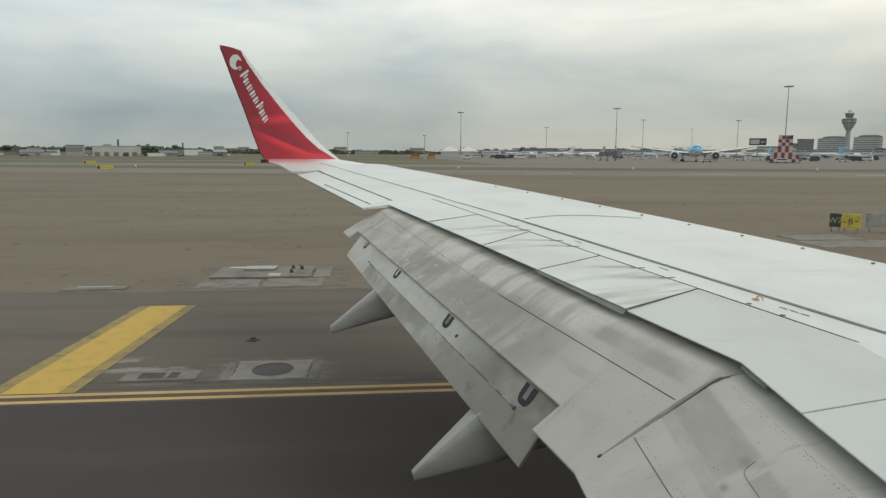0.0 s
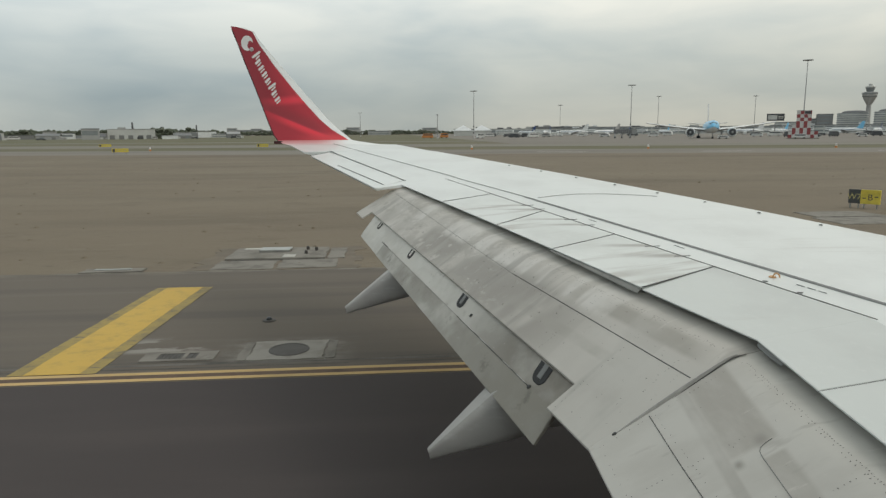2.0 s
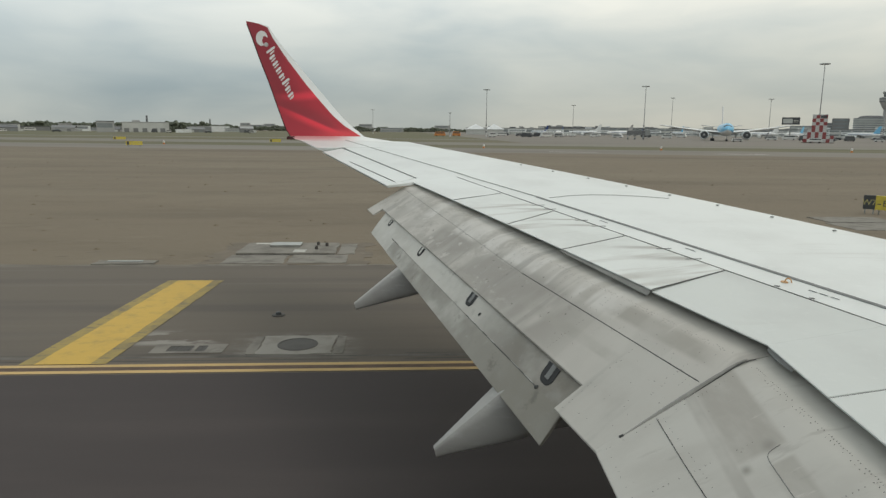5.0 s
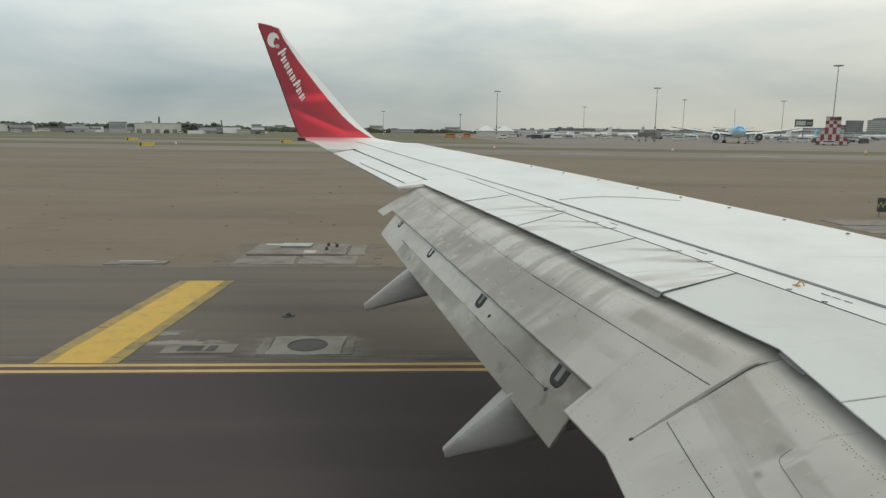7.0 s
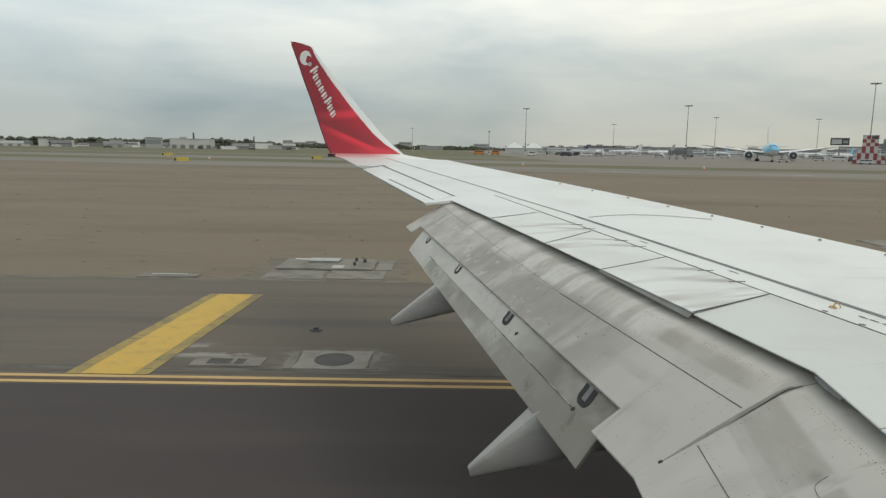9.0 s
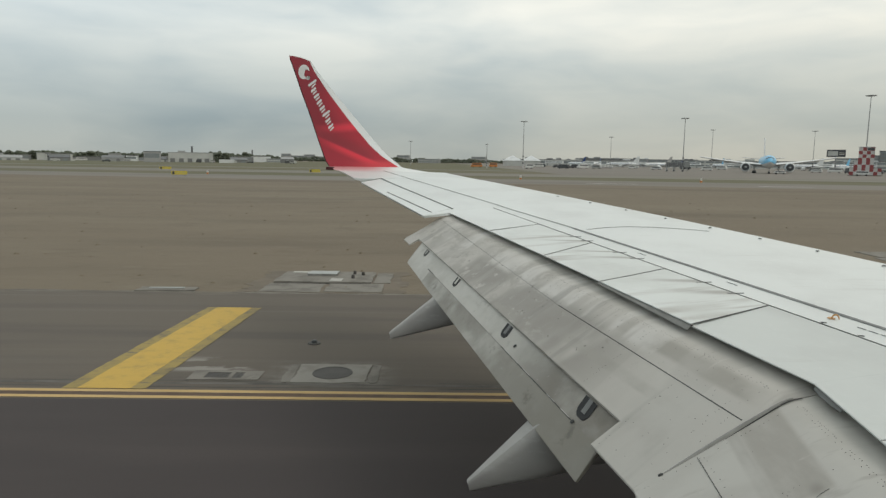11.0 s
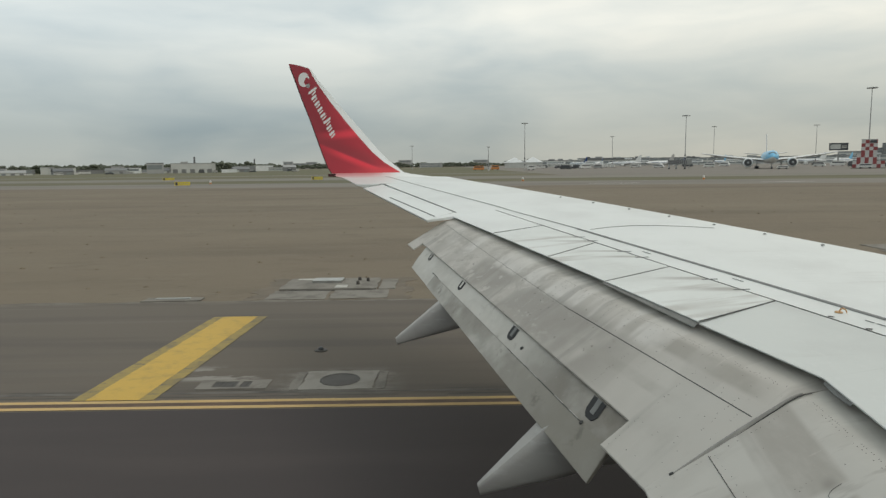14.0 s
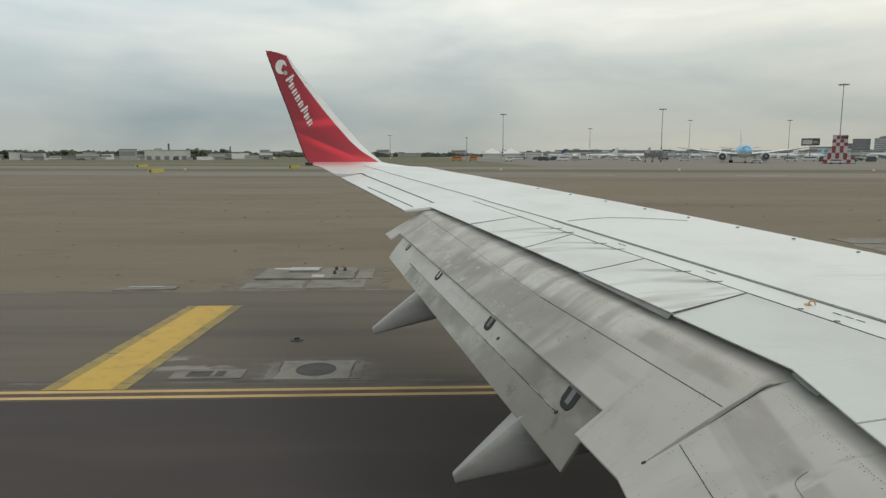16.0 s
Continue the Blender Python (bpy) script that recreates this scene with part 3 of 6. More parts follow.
tagged(slant_strip("runway", 124, 156, -1800, 420, 0.020, CONCRETE_FAR), "pale grey runway beyond the soil field", "runway", kind="structure")
tagged(slant_strip("grass_strip", 156, 190, -1800, 420, 0.024, GRASS), "mown green-brown grass strip between pavements", "grass", kind="structure")
tagged(slant_strip("taxi_lane", 190, 232, -1800, 420, 0.028, CONCRETE_FAR), "grey taxi lane across the grass", "taxi lane", kind="structure")
tagged(slant_strip("grass_field", 232, 1500, -1900, 40, 0.032, GRASS), "flat grass field beside the apron", "grass field", kind="structure")
tagged(slant_strip("apron", 232, 2000, 40, 700, 0.036, CONCRETE_FAR), "pale concrete airport apron", "apron", kind="structure")
tagged(slant_strip("service_road", 300, 318, -1800, 40, 0.040, CONCRETE_FAR), "pale service road through the grass", "service road", kind="structure")
for x, c in ((28, 134), (58, 134), (88, 134), (120, 134)):
    bm = bmesh.new()
    bm.faces.new([bm.verts.new((px, cc - 0.20 * px, 0.028)) for px, cc in ((x, c), (x + 9, c), (x + 9, c + 1.2), (x, c + 1.2))])
    tagged(part("runway_marking", bm, WHITE_MARK), "white painted runway bar", "road marking", "runway bars", "structure")


BAR_END, BAR_NEAR = 16.9, 10.70


def painted_band(x0, x1, z, material, seed, name):
    n = 40
    rows = []
    for x, k in ((x0, 1), (x1, 7)):
        rows.append([(x + 0.045 * (y - BAR_NEAR) + 0.016 * noise.noise((y * 2.6, k, seed)), y, z) for y in [lerp(BAR_NEAR, BAR_END, i / n) for i in range(n + 1)]])
    return part(name, sheet(rows), material)


def yellow_bar(x, margin=0.0):
    """A wide yellow bar across the shoulder, repainted over an older and broader one."""
    if margin:
        tagged(painted_band(x - margin, x + 0.88 + margin, 0.0165, YELLOW_OLD, x + 2, "old_yellow_bar"), "faded broad yellow bar under newer paint", "road marking", "shoulder bars", "structure")
    return tagged(painted_band(x, x + 0.88, 0.019, YELLOW, x, "yellow_bar"), "wide yellow bar painted across the shoulder", "road marking", "shoulder bars", "structure")


for x, margin in ((-21.5, 0.0), (-5.98, 0.25), (9.2, 0.25), (24.0, 0.0)):
    yellow_bar(x, margin)


def ragged_slab(x0, x1, y0, y1, z0, z1, seed, cells=7, rough=0.035):
    """A cast slab with broken, uneven edges."""
    rng = random.Random(seed)
    ring = []
    for (ax, ay), (bx, by) in (((x0, y0), (x1, y0)), ((x1, y0), (x1, y1)), ((x1, y1), (x0, y1)), ((x0, y1), (x0, y0))):
        for i in range(cells):
            ring.append((lerp(ax, bx, i / cells) + rng.uniform(-rough, rough), lerp(ay, by, i / cells) + rng.uniform(-rough, rough)))
    bm = bmesh.new()
    low = [bm.verts.new((x, y, z0)) for x, y in ring]
    top = [bm.verts.new((x, y, z1)) for x, y in ring]
    bm.faces.new(top)
    n = len(ring)
    for i in range(n):
        bm.faces.new((low[i], low[(i + 1) % n], top[(i + 1) % n], top[i]))
    return bm


def pit_slab(x, y, sx, sy, fittings=True):
    """Worn concrete slabs round a drain, half buried in dust: two in front, one raised behind."""
    e = thing("drain_pit", "weathered concrete drain slabs with metal cover beside asphalt", "drain", pose(x, y, 0.0), "drain slabs")
    seed = int(abs(x) * 10)
    mid = sy * 0.42
    part("dust_apron", ragged_slab(-sx * 0.66, sx * 0.62, -0.1, sy * 1.06, -0.01, 0.010, seed, 16, 0.22), DUST, e, "pale dust trodden round the slabs")
    part("slab", ragged_slab(-sx / 2, -sx * 0.03, 0, mid - 0.05, -0.03, 0.022, seed + 1), CONCRETE, e)
    part("slab", ragged_slab(0.02, sx * 0.46, 0.05, mid - 0.05, -0.03, 0.026, seed + 2), CONCRETE, e)
    part("raised_slab", ragged_slab(-sx * 0.47, sx * 0.34, mid, sy, -0.03, 0.075, seed + 3), CONCRETE, e, "raised grey slab with a dark front joint")
    part("slab", ragged_slab(sx * 0.355, sx * 0.5, mid + 0.1, sy, -0.03, 0.03, seed + 4), CONCRETE, e)
    part("joint", boxes((-sx * 0.46, sx * 0.34, mid - 0.045, mid - 0.005, 0.010, 0.028)), SEAM, e)
    if fittings:
        part("cover", boxes((-sx * 0.24, sx * 0.02, sy * 0.72, sy * 0.90, 0.07, 0.15)), METAL, e, "low pale metal cover plate")
        part("white_plate", boxes((-sx * 0.01, sx * 0.09, mid + 0.12, mid + 0.55, 0.076, 0.086)), WHITE_MARK, e, "white painted patch")
        part("white_plate", boxes((-sx * 0.40, -sx * 0.25, sy * 0.90, sy * 0.97, 0.076, 0.086)), WHITE_MARK, e, "white painted patch")
        for px, py in ((0.16, 0.86), (0.24, 0.80), (0.17, 0.62)):
            bm = bmesh.new()
            lathe(bm, [(0.075, 0.055), (0.17, 0.05), (0.19, 0.02)], 10, "z", (sx * px, sy * py, 0))
            part("stub", bm, IRON, e, "dark iron stub")
    return e


pit_slab(-3.4, SHOULDER_EDGE + 0.2, 3.7, 3.3)
pit_slab(-22.5, SHOULDER_EDGE + 0.4, 3.4, 2.8)
for x, y, w in ((20.4, 25.6, 4.4), (26.0, 26.4, 3.6)):
    pad = thing("concrete_pad", "flat worn concrete pad in the soil", "concrete pad", pose(x, y, 0.0), "soil pads")
    part("slab", ragged_slab(-w / 2, w / 2, 0, 2.2, -0.03, 0.02, int(x), 9), CONCRETE, pad)
    part("slab", ragged_slab(-w / 2 + 0.4, w / 2 - 0.8, 2.35, 4.2, -0.03, 0.03, int(x) + 1, 9), CONCRETE, pad)
    part("joint", boxes((-w / 2 + 0.1, w / 2 - 0.1, 2.22, 2.33, -0.02, 0.012)), SEAM, pad)

kerb = thing("buried_slab", "narrow pale concrete slab half buried beside asphalt", "drain", pose(-7.9, SHOULDER_EDGE + 0.35, 0.0))
part("slab", ragged_slab(-0.85, 0.8, -0.22, 0.26, -0.03, 0.045, 91), CONCRETE, kerb)
part("cover", boxes((-0.55, 0.45, 0.0, 0.14, 0.04, 0.065)), METAL, kerb, "pale metal cover strip")


def manhole(x, y):
    e = thing("manhole", "round iron manhole in a pale concrete square", "manhole", pose(x, y, 0.0))
    part("collar", ragged_slab(-0.64, 0.64, -0.52, 0.52, -0.05, 0.024, 16, 9, 0.03), PALE_CONCRETE, e, "pale patched concrete collar")
    for dx in (-0.66, 0.66):
        part("side_strip", ragged_slab(dx - 0.17 if dx < 0 else dx + 0.01, dx - 0.01 if dx < 0 else dx + 0.17, -0.50, 0.50, -0.05, 0.019, 23, 9, 0.02), CONCRETE, e, "worn concrete strip beside the collar")
    bm = bmesh.new()
    lathe(bm, [(0.022, 0.36), (0.031, 0.355), (0.034, 0.32), (0.028, 0.315), (0.029, 0.05)], 28)
    part("lid", bm, IRON, e, "dark cast iron lid")
    return e


manhole(-1.9, 11.62)

# gully beside the painted bar: a concrete rim round two grates
gully = thing("gully", "rectangular drain grate in a pale concrete rim", "drain", pose(-3.75, 11.45, 0.0))
for dims in ((-0.62, 0.62, -0.24, -0.15, -0.05, 0.021), (-0.62, 0.62, 0.15, 0.24, -0.05, 0.021), (-0.62, -0.36, -0.15, 0.15, -0.05, 0.021), (0.30, 0.62, -0.15, 0.15, -0.05, 0.021), (0.06, 0.13, -0.15, 0.15, -0.05, 0.021)):
    part("rim", boxes(dims), CONCRETE, gully)
part("grate_bed", boxes((-0.36, 0.30, -0.15, 0.15, -0.05, 0.0125)), IRON, gully, "dark iron grate")
for i in range(9):
    x = -0.33 + 0.075 * i
    if not 0.02 < x < 0.14:
        part("grate_bar", boxes((x, x + 0.03, -0.15, 0.15, 0.012, 0.018)), IRON, gully)


# small stud lights in the shoulder
def edge_light(x, y):
    e = thing("taxiway_light", "small dark stud light set in the pavement", "ground light", pose(x, y, 0.008), "taxiway lights")
    bm = bmesh.new()
    lathe(bm, [(0.0, 0.14), (0.02, 0.13), (0.025, 0.10)], 16)
    part("base", bm, IRON, e)
    bm = bmesh.new()
    lathe(bm, [(0.025, 0.06), (0.06, 0.055), (0.08, 0.03)], 12)
    part("lens", bm, VEH_DARK, e)
    return e


for x in (-2.6, 12.6, -17.8):
    edge_light(x, 13.6)

# scattered clods and dry tufts on the soil
bm = bmesh.new()
random.seed(11)
for i in range(520):
    x, y = random.uniform(-55, 55), 19.6 + 60 * random.random() ** 1.7
    r = random.uniform(0.02, 0.09)
    vs = [bm.verts.new((x + r * 1.6 * math.cos(a) * random.uniform(0.7, 1.3), y + r * math.sin(a) * random.uniform(0.7, 1.3), 0.0)) for a in (0.2, 1.3, 2.5, 3.6, 5.0)]
    top = bm.verts.new((x + random.uniform(-0.3, 0.3) * r, y, r * random.uniform(0.5, 1.0)))
    for a, b in zip(vs, vs[1:] + vs[:1]):
        bm.faces.new((a, b, top))
tagged(part("soil_clods", bm, SOIL), "scattered dark clods and dry tufts on soil", "soil clods", kind="stuff")

# ---- the aircraft wing ----
SLOPE = math.tan(radians(6))


def W(x, y, dz=0.0):
    return Vector((x, y, 3.581 + SLOPE * (y - 15.4) + dz))


SH0, KINK = Vector((0.130, 10.170, 3.031)), Vector((2.437, 4.179, 2.401))
HINGE_DIR = (KINK - SH0).normalized()


def shroud_x(y):
    """Rear edge of the fixed upper surface."""
    if y <= KINK.y:
        return lerp(2.37, 2.437, (y - 2.76) / (KINK.y - 2.76))
    return lerp(KINK.x, SH0.x, (y - KINK.y) / (SH0.y - KINK.y))


def spoiler_hinge_x(y):
    return lerp(0.8, 3.5, (10.71 - y) / 6.24)


def lead_x(y):
    bow = 0.25 * math.sin(math.pi * (y - 5.0) / 9.7) if 5.0 < y < 14.7 else 0.0
    return 5.35 - 0.608 * (y - 6.70) + bow


def rear_x(y):
    if y < 10.0:
        return shroud_x(y) + 0.24
    if y < 10.52:
        return lerp(shroud_x(10.0) + 0.24, 0.185, smooth01((y - 10.0) / 0.5))
    if y < 13.97:
        return lerp(0.18, -1.26, (y - 10.51) / 3.46)
    return lerp(-1.60, -2.32, (y - 13.47) / 1.93)


wing = thing("passenger_aircraft", "white airliner with lowered grey flaps and red winglet", "aircraft", pose(0, 0, 0))

YS = [-0.6, 0.2, 0.8, 1.4, 2.2, 3.0, 3.6, 4.18, 4.8, 5.6, 6.4, 7.2, 8.0, 8.8, 9.6, 10.0, 10.25, 10.52, 11.0, 11.8, 12.6, 13.4, 13.96, 13.98, 14.4, 14.8, 15.15]


def section(y):
    """One closed slice of the wing box: upper side from the rear to the nose, then the lower side back."""
    xr, xl = rear_x(y), lead_x(y)
    xh = max(spoiler_hinge_x(y), xr + 0.02) if y < 10.71 else xr + 0.02
    if y < 4.47:
        xh = max(3.46, xr + 0.02)
    chord = xl - xr
    t = 0.13 * (chord + 0.6)
    thin = smooth01((y - 10.2) / 0.4)
    pts = [W(xr, y, -0.036 if y < 10.3 else 0.0), W(xh - 0.008, y, -0.036 if y < 10.3 else 0.0), W(xh, y, 0.0)]
    nose = 0.045 * chord + 0.03
    for u in (0.15, 0.35, 0.55, 0.75, 0.9, 1.0):
        x = lerp(xh, xl - nose, u)
        pts.append(W(x, y, 0.018 * math.sin(math.pi * u)))
    for a in (20, 45, 70, 90, 115, 140, 165):
        a = radians(a)
        pts.append(W(xl - nose + nose * math.sin(a), y, -0.32 * t * (1 - math.cos(a))))
    for u in (0.25, 0.5, 0.75):
        pts.append(W(lerp(xl - nose, xr, u), y, -t * (0.62 * (1 - 0.8 * u * thin) + 0.38 * math.sin(math.pi * u))))
    pts.append(W(xr, y, lerp(-0.45 * t, -0.02, thin)))
    return pts


bm = bmesh.new()
lathe(bm, [(-9.0, 1.2), (-8.9, 1.88), (14.9, 1.88), (15.0, 1.2)], 40, "x", (0, -2.02, 3.25))
part("fuselage", bm, WHITE, wing, "plain white fuselage barrel", True)
leg = part("landing_gear", boxes((3.55, 3.75, 0.82, 1.02, 0.55, 1.88)), METAL, wing, "steel main landing gear leg")
for y in (0.68, 1.16):
    bm = bmesh.new()
    lathe(bm, [(-0.17, 0.40), (-0.13, 0.53), (0.13, 0.53), (0.17, 0.40)], 28)
    tyre = part("tyre", bm, BLACK, leg)
    tyre.matrix_world = pose(3.65, y, 0.54, 90, 0, 0)

part("wing_box", sheet([section(y) for y in YS], None, True), WHITE, wing, "white painted wing box with rounded leading edge", True)

DOWN = Vector((0, 0, -1))


def skin_rise(x, y):
    """How far the upper skin bulges above the wing's plane."""
    if y > 10.71:
        xh = rear_x(y) + 0.02
    else:
        xh = 3.46 if y < 4.47 else spoiler_hinge_x(y)
    chord = lead_x(y) - rear_x(y)
    u = (x - xh) / (lead_x(y) - 0.045 * chord - 0.03 - xh)
    return 0.018 * math.sin(math.pi * u) if 0 < u < 1 else 0.0



def wing_panel(name, corners, material, thick=0.03, lift=0.002, label="", parent=None, n=6, rear=(0.0, 0.0)):
    """A plate on the wing's upper side, corners (x, y): outer rear, outer front, inner front, inner rear."""
    (ax, ay), (bx, by), (cx, cy), (dx, dy) = corners
    rows = []
    for i in range(n + 1):
        u = i / n
        r0, r1 = (lerp(ax, dx, u), lerp(ay, dy, u)), (lerp(bx, cx, u), lerp(by, cy, u))
        rows.append([W(lerp(r0[0], r1[0], v), lerp(r0[1], r1[1], v), lift + lerp(rear[0], rear[1], u) * (1 - v) ** 1.5) for v in (0, 0.06, 0.5, 1)])
    bm = solid(rows, lambda i, j: DOWN * (thick * (0.28 if j == 0 else 1.0)))
    return part(name, bm, material, parent or wing, label)


# spoiler panels: (rear y, front y) at each joint
JOINTS = [(10.16, 10.70), (8.82, 9.36), (7.48, 8.23), (6.45, 7.03), (5.25, 5.81), (4.19, 4.49)]
REAR_LIFT = [0.0, 0.010, 0.018, 0.018, 0.018, 0.0]
GAP = 0.011
for n, ((r0, f0), (r1, f1)) in enumerate(zip(JOINTS, JOINTS[1:])):
    outer = 0.0 if n == 0 else GAP
    inner = 0.001 if n == 4 else GAP
    c = [(shroud_x(r0 - outer), r0 - outer), (spoiler_hinge_x(f0) - 0.014, f0 - outer), (spoiler_hinge_x(f1) - 0.014, f1 + inner), (shroud_x(r1 + inner), r1 + inner)]
    sp = wing_panel("spoiler" if n < 4 else "trailing_panel", c, SPOILER if 0 < n < 4 else (TRAIL if n == 4 else WHITE), 0.032, rear=(REAR_LIFT[n] if n < 4 else 0.004, REAR_LIFT[n + 1]))
    if 0 < n < 4:
        # hinge fittings along the front edge
        for u in ((0.72, 0.93), (0.42, 0.66), (0.42, 0.72))[n - 1]:
            hx, hy = lerp(c[1][0], c[2][0], u), lerp(c[1][1], c[2][1], u)
            b2 = boxes((-0.07, 0.09, -0.005, 0.005, -0.004, 0.003))
            ob = part("hinge_cap", b2, SEAM_GREY, sp)
            ob.matrix_world = Matrix.Translation(W(hx, hy, 0.004)) @ pose(0, 0, 0, 6, 0, 4)
wing_panel("inner_trailing_panel", [(2.434, 4.191), (3.475, 4.489), (3.465, 3.70), (2.405, 3.475)], TRAIL, 0.032)
wing_panel("root_trailing_panel", [(2.404, 3.470), (3.465, 3.695), (3.465, 0.7), (2.36, 0.7)], TRAIL, 0.032)

# lip seal under the spoilers' rear edge
rows = []
for i in range(13):
    y = lerp(6.47, 5.26, i / 12)
    x = shroud_x(y)
    rows.append([W(x - 0.012 - 0.016 * i / 12, y - 0.01, 0.000 - 0.028 * i / 12), W(x + 0.006, y, 0.005)])
part("lip_seal", solid(rows, lambda i, j: DOWN * 0.006), RUBBER, wing, "grey sprung lip seal")


rows = []
for i in range(9):
    u = i / 8
    y = lerp(4.18, 3.86, u)
    rows.append([W(shroud_x(y) - 0.016 * math.sin(math.pi * min(1, u * 0.95 + 0.05)) ** 0.8 - 0.003, y, -0.030), W(shroud_x(y) + 0.01, y, -0.012)])
part("corner_seal", solid(rows, lambda i, j: DOWN * 0.005), SEAM_GREY, wing, "grey corner seal at the trailing edge kink")


# wall of the flap cove, just behind the rear spar: added plate with shade in its colour
rows = []
for y in (0.7, 2.0, 3.2, 4.18, 5.5, 7.0, 8.5, 9.6, 10.05):
    rows.append([W(rear_x(y) - 0.012, y, dz) for dz in (-0.037, -0.2, -0.42)])
part("flap_cove", solid(rows, lambda i, j: Vector((0.008, 0.003, 0))), CAVITY, wing, "grey-violet flap cove wall, tinted for shade")


def strip(name, path, width, material, lift=0.003, parent=None, label="", rise=0.0):
    """A thin line laid on the wing's upper side along (x, y) points."""
    bm = bmesh.new()
    a, b = [], []
    for i, p in enumerate(path):
        q0, q1 = Vector(path[max(i - 1, 0)]), Vector(path[min(i + 1, len(path) - 1)])
        d = (q1 - q0).normalized()
        s = Vector((-d.y, d.x)) * width / 2
        x, y = p
        bulge = skin_rise(x, y) + rise * (1 - i / (len(path) - 1)) ** 1.5
        a.append(W(x + s.x, y + s.y, lift + bulge))
        b.append(W(x - s.x, y - s.y, lift + bulge))
    return part(name, solid([a, b], lambda i, j: DOWN * 0.003), material, parent or wing, label)


def straight(p, q, n=10):
    return [(lerp(p[0], q[0], i / n), lerp(p[1], q[1], i / n)) for i in range(n + 1)]


strip("spoiler_hinge_seam", straight((0.80, 10.71), (3.5, 4.47)), 0.015, SEAM, 0.0035)
strip("walkway_line", straight((1.81, 9.06), (4.56, 3.0), 24), 0.052, WALK, 0.005)
strip("skin_seam", straight((-1.30, 15.20), (1.82, 9.06), 24), 0.020, SEAM_GREY, 0.005)
strip("access_arc", [(1.97, 8.98), (2.27, 9.10), (2.58, 9.16), (2.95, 9.14), (3.33, 9.06), (3.62, 8.96)], 0.014, SEAM_GREY, 0.005)
for (r, f) in JOINTS[1:5]:
    strip("spoiler_joint", straight((shroud_x(r) + 0.01, r), (spoiler_hinge_x(f), f), 4), 0.014, SEAM, 0.0045, rise=0.016)
strip("root_joint", straight((2.40, 3.46), (3.46, 3.69), 4), 0.005, SEAM_GREY, 0.004)
for i in range(3):
    x, y = 3.365 + 0.042 * i, 5.255 - 0.085 * i
    strip("stencil_bar", straight((x, y), (x + 0.030, y - 0.062), 2), 0.012, WALK, 0.005)
for x, y in ((2.18, 7.70), (2.72, 6.52)):
    strip("stencil_bar", straight((x + 0.12, y), (x + 0.17, y - 0.12), 2), 0.010, WALK, 0.005)
for x, y in ((3.15, 5.36), (3.275, 5.06)):
    strip("seam_clip", straight((x - 0.02, y + 0.008), (x + 0.02, y - 0.008), 2), 0.016, SEAM, 0.008)

# aileron with its tab
ail = wing_panel("aileron", [(-1.60, 13.46), (-1.27, 13.94), (0.165, 10.54), (-0.26, 9.92)], WHITE, 0.05, 0.0, "white aileron with balance tab", n=10)
strip("aileron_hinge_seam", straight((-1.24, 13.97), (0.19, 10.50)), 0.028, SEAM, 0.004)
strip("aileron_end_seam", straight((-1.6, 13.47), (-1.26, 13.97), 3), 0.022, SEAM, 0.004)
strip("tab_seam", straight((-0.97, 12.15), (-0.14, 10.18)), 0.022, SEAM, 0.004, ail)
wing_panel("outer_end_panel", [(-0.26, 9.90), (0.17, 10.51), (0.36, 10.28), (0.13, 10.15)], WHITE, 0.04, 0.0)


# red paint mist fading out over the wing tip
k = Mat("tip_fade_paint", (0.74, 0.77, 0.76), 0.38)
sep = k.t.nodes.new("ShaderNodeSeparateXYZ")
k.t.links.new(k.coords((1, 1, 1)), sep.inputs[0])
k.layer((0.60, 0.16, 0.17), k.times(k.span(sep.outputs["Y"], 14.95, 15.42, 0, 0.85), k.span(sep.outputs["X"], -0.95, -1.7), k.span(sep.outputs["X"], -2.35, -2.0, 0.25, 1.0)))
k.layer((0.62, 0.64, 0.63), k.span(k.noise(2.0), 0.4, 0.75, 0, 0.4))
rows = []
for i in range(7):
    y = lerp(14.0, 15.28, i / 6)
    rows.append([W(lerp(lerp(-1.80, -2.30, (y - 14.0) / 1.3), lerp(0.4, -0.85, (y - 14.0) / 1.3), v / 5), y, 0.004 + 0.016 * math.sin(math.pi * v / 5)) for v in range(6)])
part("tip_panel", solid(rows, lambda i, j: DOWN * 0.004), k.m, wing, "wing tip fading from white to red", True)

# row of fasteners near the leading edge
def stud_ring(x, y, lift):
    bm = bmesh.new()
    lathe(bm, [(0.0, 0.022), (0.008, 0.020), (0.012, 0.009)], 10)
    ob = part("leading_edge_stud", bm, SEAM_GREY, wing)
    ob.matrix_world = Matrix.Translation(W(x, y, lift))


for i in range(9):
    y = 11.84 - 0.6615 * i
    stud_ring(lead_x(y) - 0.36, y, 0.010)

# faded orange tie-down ring
bm = bmesh.new()
lathe(bm, [(0.0, 0.032), (0.006, 0.028)], 16)
ob = part("ring_plate", bm, ORANGE, wing, "faded orange tie-down plate")
ob.matrix_world = Matrix.Translation(W(3.272, 5.462, 0.006)) @ pose(0, 0, 0, 6, 0, 0)
bm = bmesh.new()
rows = []
for i in range(17):
    a = math.pi * i / 16
    cx, cz = 0.026 * math.cos(a), 0.036 * math.sin(a)
    rows.append([(cx * (1 + 0.2 * math.cos(b)), 0.007 * math.sin(b), cz * (1 + 0.2 * math.cos(b))) for b in (0, 1.57, 3.14, 4.71)])
sheet(rows, bm, True)
ob = part("tie_ring", bm, ORANGE, wing, "small metal tie-down ring", True)
ob.matrix_world = Matrix.Translation(W(3.292, 5.438, 0.010)) @ pose(0, 0, 0, 0, 0, -35)

